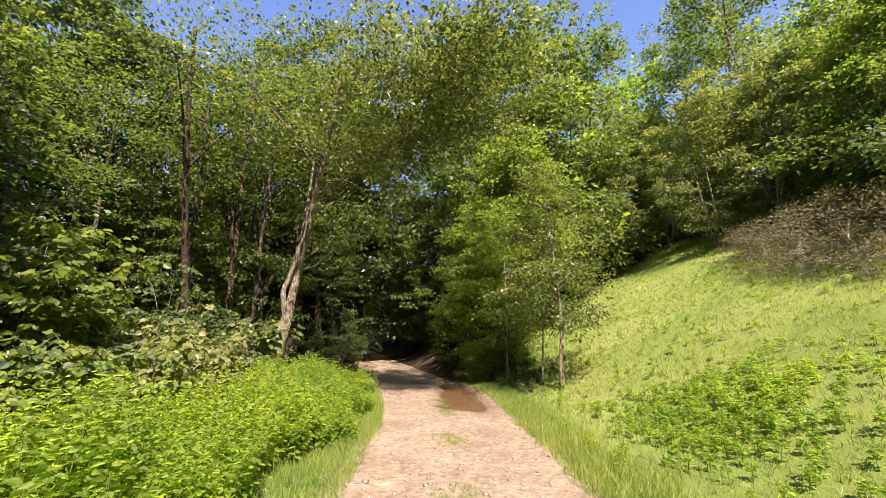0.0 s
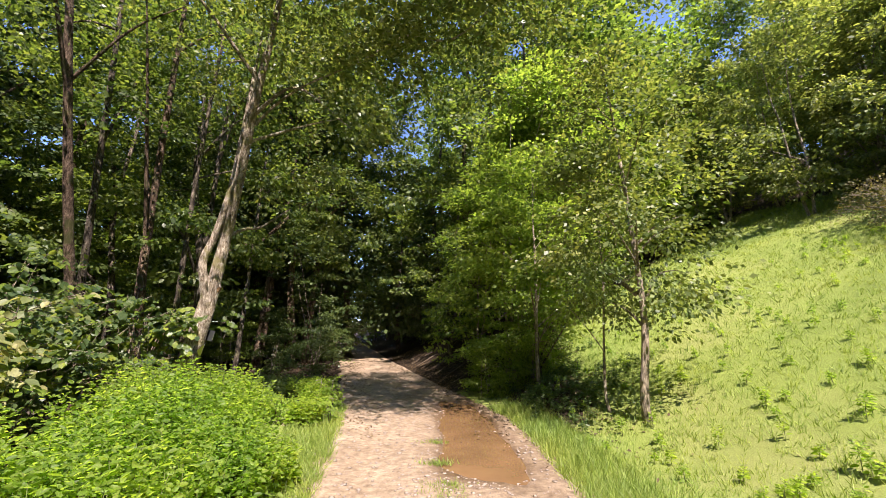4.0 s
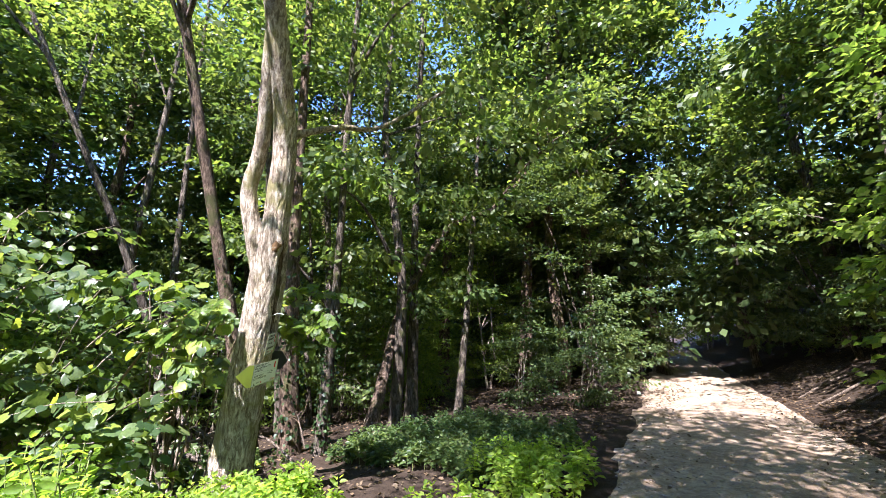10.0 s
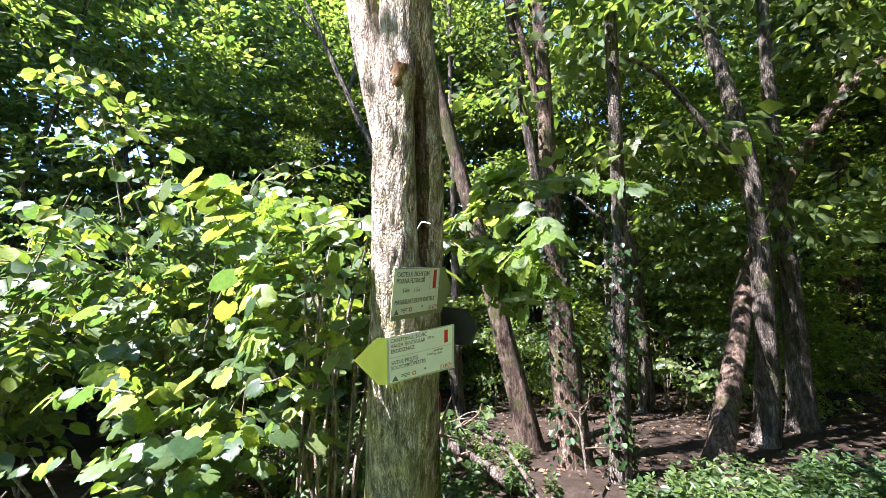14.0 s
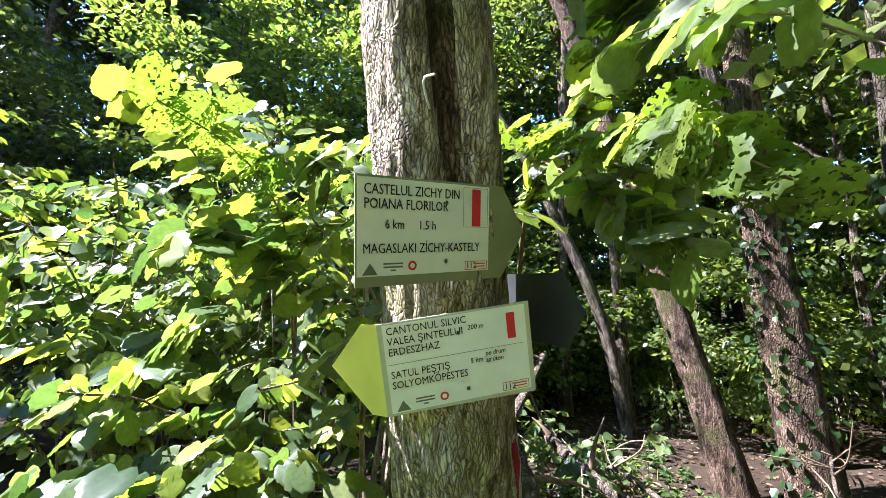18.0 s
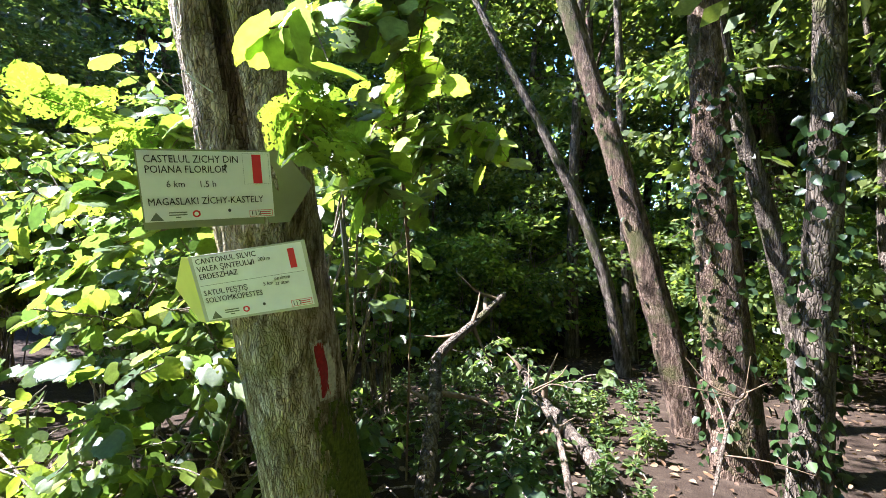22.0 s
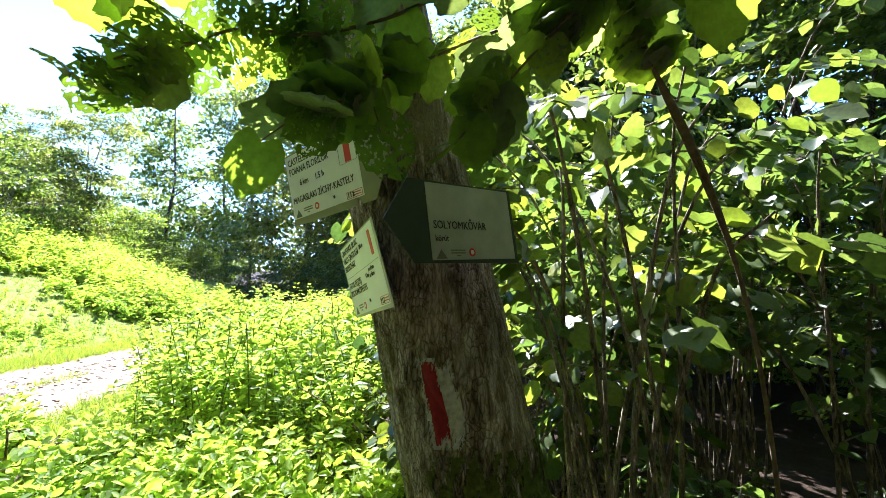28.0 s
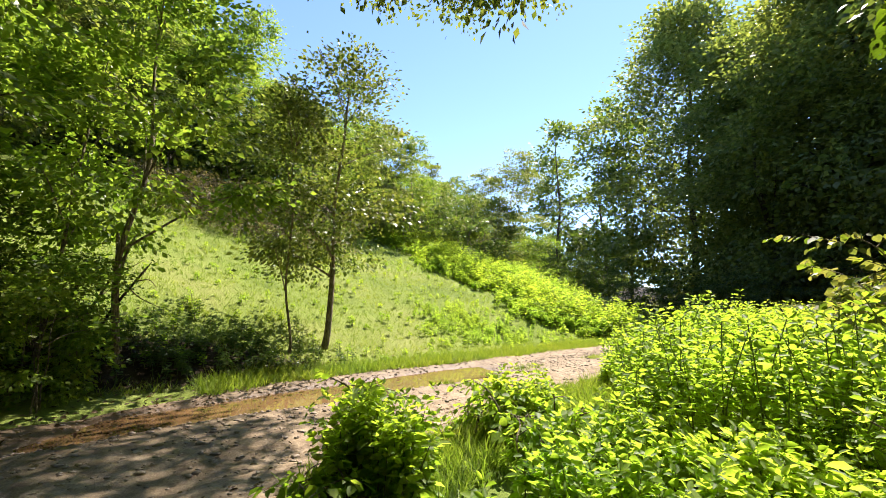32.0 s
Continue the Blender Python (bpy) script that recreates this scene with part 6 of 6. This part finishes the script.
def litter(name, label, x, y, size, mat):
    n = len(x)
    base = np.stack([x, y, ground_z(x, y) + rl.uniform(0.004, 0.03, n)], -1)
    axis = np.stack([rl.normal(size=n), rl.normal(size=n), 0.25 * rl.normal(size=n)], -1)
    s = size * rl.uniform(0.6, 1.3, n)
    me = leaves(name, base, axis, unit(np.array([0, 0, 1.0]) + rl.normal(size=(n, 3)) * 0.35), s, s * 0.65, "m", mat)
    return tagged(new(name, me), label, "leaf litter", kind="stuff")


n = 9000
litter("leaf_litter", "brown fallen leaves on the forest floor", rl.uniform(-14, -3.5, n), rl.uniform(11.5, 28, n), 0.07, MAT["litter"])
y = rl.uniform(16, 30, 4000)
litter("leaf_litter", "brown fallen leaves on the bank above the track", road_x(y) + 1.5 + np.abs(rl.normal(0, 1.6, 4000)), y, 0.065, MAT["litter"])
litter("leaf_litter", "brown fallen leaves on the shaded bank under young trees", rl.normal(2.9, 0.65, 1500), rl.normal(14.0, 1.7, 1500), 0.055, MAT["litter"])
y = rl.uniform(11, 26, 1600)
x = road_x(y) + rl.choice([-1, 1], 1600) * (half_road(y) - np.abs(rl.normal(0, 0.4, 1600)))
litter("leaf_litter", "fallen leaves along the track", x, y, 0.05, MAT["litter"])


# ---- dead wood ----
def log(label, pts, r0, r1, seed, name="fallen_branch", mat="deadwood", twigs=0):
    o = np.array(pts[0])
    ob = root(name, *pts[0], label, "branch", "dead wood")
    r = np.random.default_rng(seed)
    line = spline([np.array(p) - o for p in pts], 7)
    thick = np.linspace(r0, r1, len(line))
    thick[0], thick[-1] = 0.1 * r0, 0.1 * r1
    part("wood", tubes("wood", [(line, thick)], MAT[mat], 10, 0.07, seed), ob)
    for k in range(twigs):
        p = line[int(r.uniform(0.25, 0.95) * (len(line) - 1))]
        d = unit(r.normal(size=3) * [1, 1, 0.5] + [0, 0, 0.3])
        n = r.uniform(0.2, 0.6)
        tw = spline([p, p + d * n * 0.5 + r.normal(size=3) * 0.03, p + d * n + r.normal(size=3) * 0.06], 4)
        part("twig", tubes("twig", [(tw, np.linspace(r1 * 0.8, 0.003, len(tw)))], MAT["twig"], 5, 0.05, seed + k), ob)
    return ob


log("weathered mossy fallen branch behind the sign tree", [(-5.7, 13.62, 0.1), (-6.2, 13.45, 0.48), (-6.65, 13.27, 0.66), (-7.3, 13.33, 0.83), (-7.96, 13.4, 1.02)], 0.045, 0.03, 501, twigs=8, mat="bark_grey")
log("long fallen trunk lying in the undergrowth", [(-6.9, 14.55, -0.25), (-7.6, 14.05, -0.12), (-8.4, 13.55, -0.05), (-9.4, 13.1, 0.0)], 0.07, 0.05, 502, twigs=6, mat="bark_grey")
log("bent dead branch in low herbs", [(-5.7, 14.4, 0.1), (-6.3, 14.2, 0.38), (-6.9, 13.9, 0.40), (-7.4, 13.9, 0.15)], 0.018, 0.01, 503, twigs=5)
log("dry fallen branch under the slanting trunks", [(-6.6, 15.0, 0.05), (-7.2, 15.2, 0.35), (-7.9, 15.5, 0.42)], 0.014, 0.008, 504, twigs=7)
log("dead stick lying at the track's edge", [(-1.80, 13.6, 0.03), (-1.66, 13.25, 0.06), (-1.52, 12.85, 0.04)], 0.025, 0.02, 505)
log("bare broken stick in the herbs", [(-3.3, 7.2, 0.6), (-2.9, 7.0, 0.95), (-2.75, 6.9, 1.2)], 0.01, 0.006, 506)
rt = np.random.default_rng(88)
for k in range(80):
    x, y = rt.uniform(-6.2, -4.75), rt.uniform(11.0, 13.0)
    if (x + 5.1) ** 2 + (y - 13.37) ** 2 < 0.25:
        continue
    z = float(ground_z(x, y))
    a, n = rt.uniform(0, 6.28), rt.uniform(0.5, 1.2)
    d = np.array([np.cos(a), np.sin(a), rt.uniform(0.1, 1.1)]) * 0.8
    log("thin dry dead stem tangled under the hazels", [(x, y, z + 0.02), tuple(np.array([x, y, z]) + d * n * 0.5 + [0, 0, 0.12]), tuple(np.array([x, y, z]) + d * n)], rt.uniform(0.007, 0.016), 0.004, 520 + k, "dead_stem", "bark_young")
for k, (a, c, e) in enumerate((((2.85, 15.6, 0.4), (3.25, 15.2, 1.2), (3.7, 14.9, 2.0)), ((3.0, 15.9, 0.4), (3.15, 15.5, 1.2), (3.5, 15.3, 1.9)), ((3.1, 15.3, 0.4), (2.95, 15.0, 1.1), (2.9, 14.6, 1.8)))):
    log("bare dark stem leaning on the bank", [a, c, e], 0.028, 0.014, 650 + k, "dead_stem", "bark_grey", 3)
# roots on the bank above the track
for k in range(7):
    y = 18.5 + 1.1 * k
    x = float(road_x(y)) + 2.3
    log("exposed root on the earth bank", [(x + 0.9, y + 0.7, float(ground_z(x + 0.9, y + 0.7)) + 0.05), (x + 0.3, y + 0.2, float(ground_z(x + 0.3, y)) + 0.10), (x - 0.3, y - 0.5, float(ground_z(x - 0.3, y - 0.5)) + 0.02)], 0.035, 0.012, 600 + k, "tree_root")

# ---- stones on the track ----
rk = np.random.default_rng(99)
OCT_V = np.array([(1, 0, 0), (0, 1, 0), (-1, 0, 0), (0, -1, 0), (0, 0, 1), (0, 0, -1), (0.7, 0.7, 0.5), (-0.7, 0.7, 0.5), (-0.7, -0.7, 0.5), (0.7, -0.7, 0.5)], float)
OCT_F = np.array([(4, 0, 6), (4, 6, 1), (4, 1, 7), (4, 7, 2), (4, 2, 8), (4, 8, 3), (4, 3, 9), (4, 9, 0), (0, 5, 1), (1, 5, 2), (2, 5, 3), (3, 5, 0), (0, 1, 6), (1, 2, 7), (2, 3, 8), (3, 0, 9)])


def road_z(x, y):
    rc, hw = road_x(y), half_road(y)
    return road_surface((x - rc) / (hw + 0.25), y)[1]


def pebbles(n, u_spread, y0, y1, lo, hi):
    y = rk.uniform(y0, y1, n)
    u = np.clip(rk.normal(0, u_spread, n), -0.92, 0.92)
    x = road_x(y) + u * (half_road(y) + 0.25)
    s = lo * (hi / lo) ** (rk.uniform(0, 1, n) ** 2.2)
    shape = OCT_V[None] * s[:, None, None] * rk.uniform(0.6, 1.2, (n, 10, 1)) * np.stack([rk.uniform(0.8, 1.5, n), rk.uniform(0.7, 1.2, n), rk.uniform(0.35, 0.7, n)], -1)[:, None]
    a = rk.uniform(0, 6.28, n)
    rx = shape[..., 0] * np.cos(a)[:, None] - shape[..., 1] * np.sin(a)[:, None]
    ryy = shape[..., 0] * np.sin(a)[:, None] + shape[..., 1] * np.cos(a)[:, None]
    v = np.stack([rx + x[:, None], ryy + y[:, None], shape[..., 2] + (road_z(x, y) + 0.1 * s)[:, None]], -1)
    f = (np.arange(n)[:, None, None] * 10 + OCT_F[None]).reshape(-1, 3)
    return v.reshape(-1, 3), f


v, f = pebbles(9000, 0.55, -2, 19, 0.008, 0.03)
part("gravel", mesh_of("gravel", v, [f], MAT["stone"]), road, "pale limestone gravel")["kind"] = "stuff"
shapes = []
for k in range(8):
    vv = OCT_V * rk.uniform(0.65, 1.15, (10, 1)) * [1.2, 0.9, 0.5]
    shapes.append(mesh_of("stone", vv, [OCT_F], MAT["stone"]))
for k in range(260):
    y = rk.uniform(1, 18)
    u = rk.choice([-1, 1]) * rk.uniform(0.25, 0.85) if rk.uniform() < 0.7 else rk.uniform(-0.3, 0.3)
    x = float(road_x(y) + u * (half_road(y) + 0.25))
    ob = part("stone", shapes[int(rk.integers(8))], road)
    s = rk.uniform(0.018, 0.045)
    ob.location, ob.scale, ob.rotation_euler = (x, y, float(road_z(np.array(x), np.array(y))) + 0.1 * s), (s, s, s), (0, 0, rk.uniform(0, 6.28))
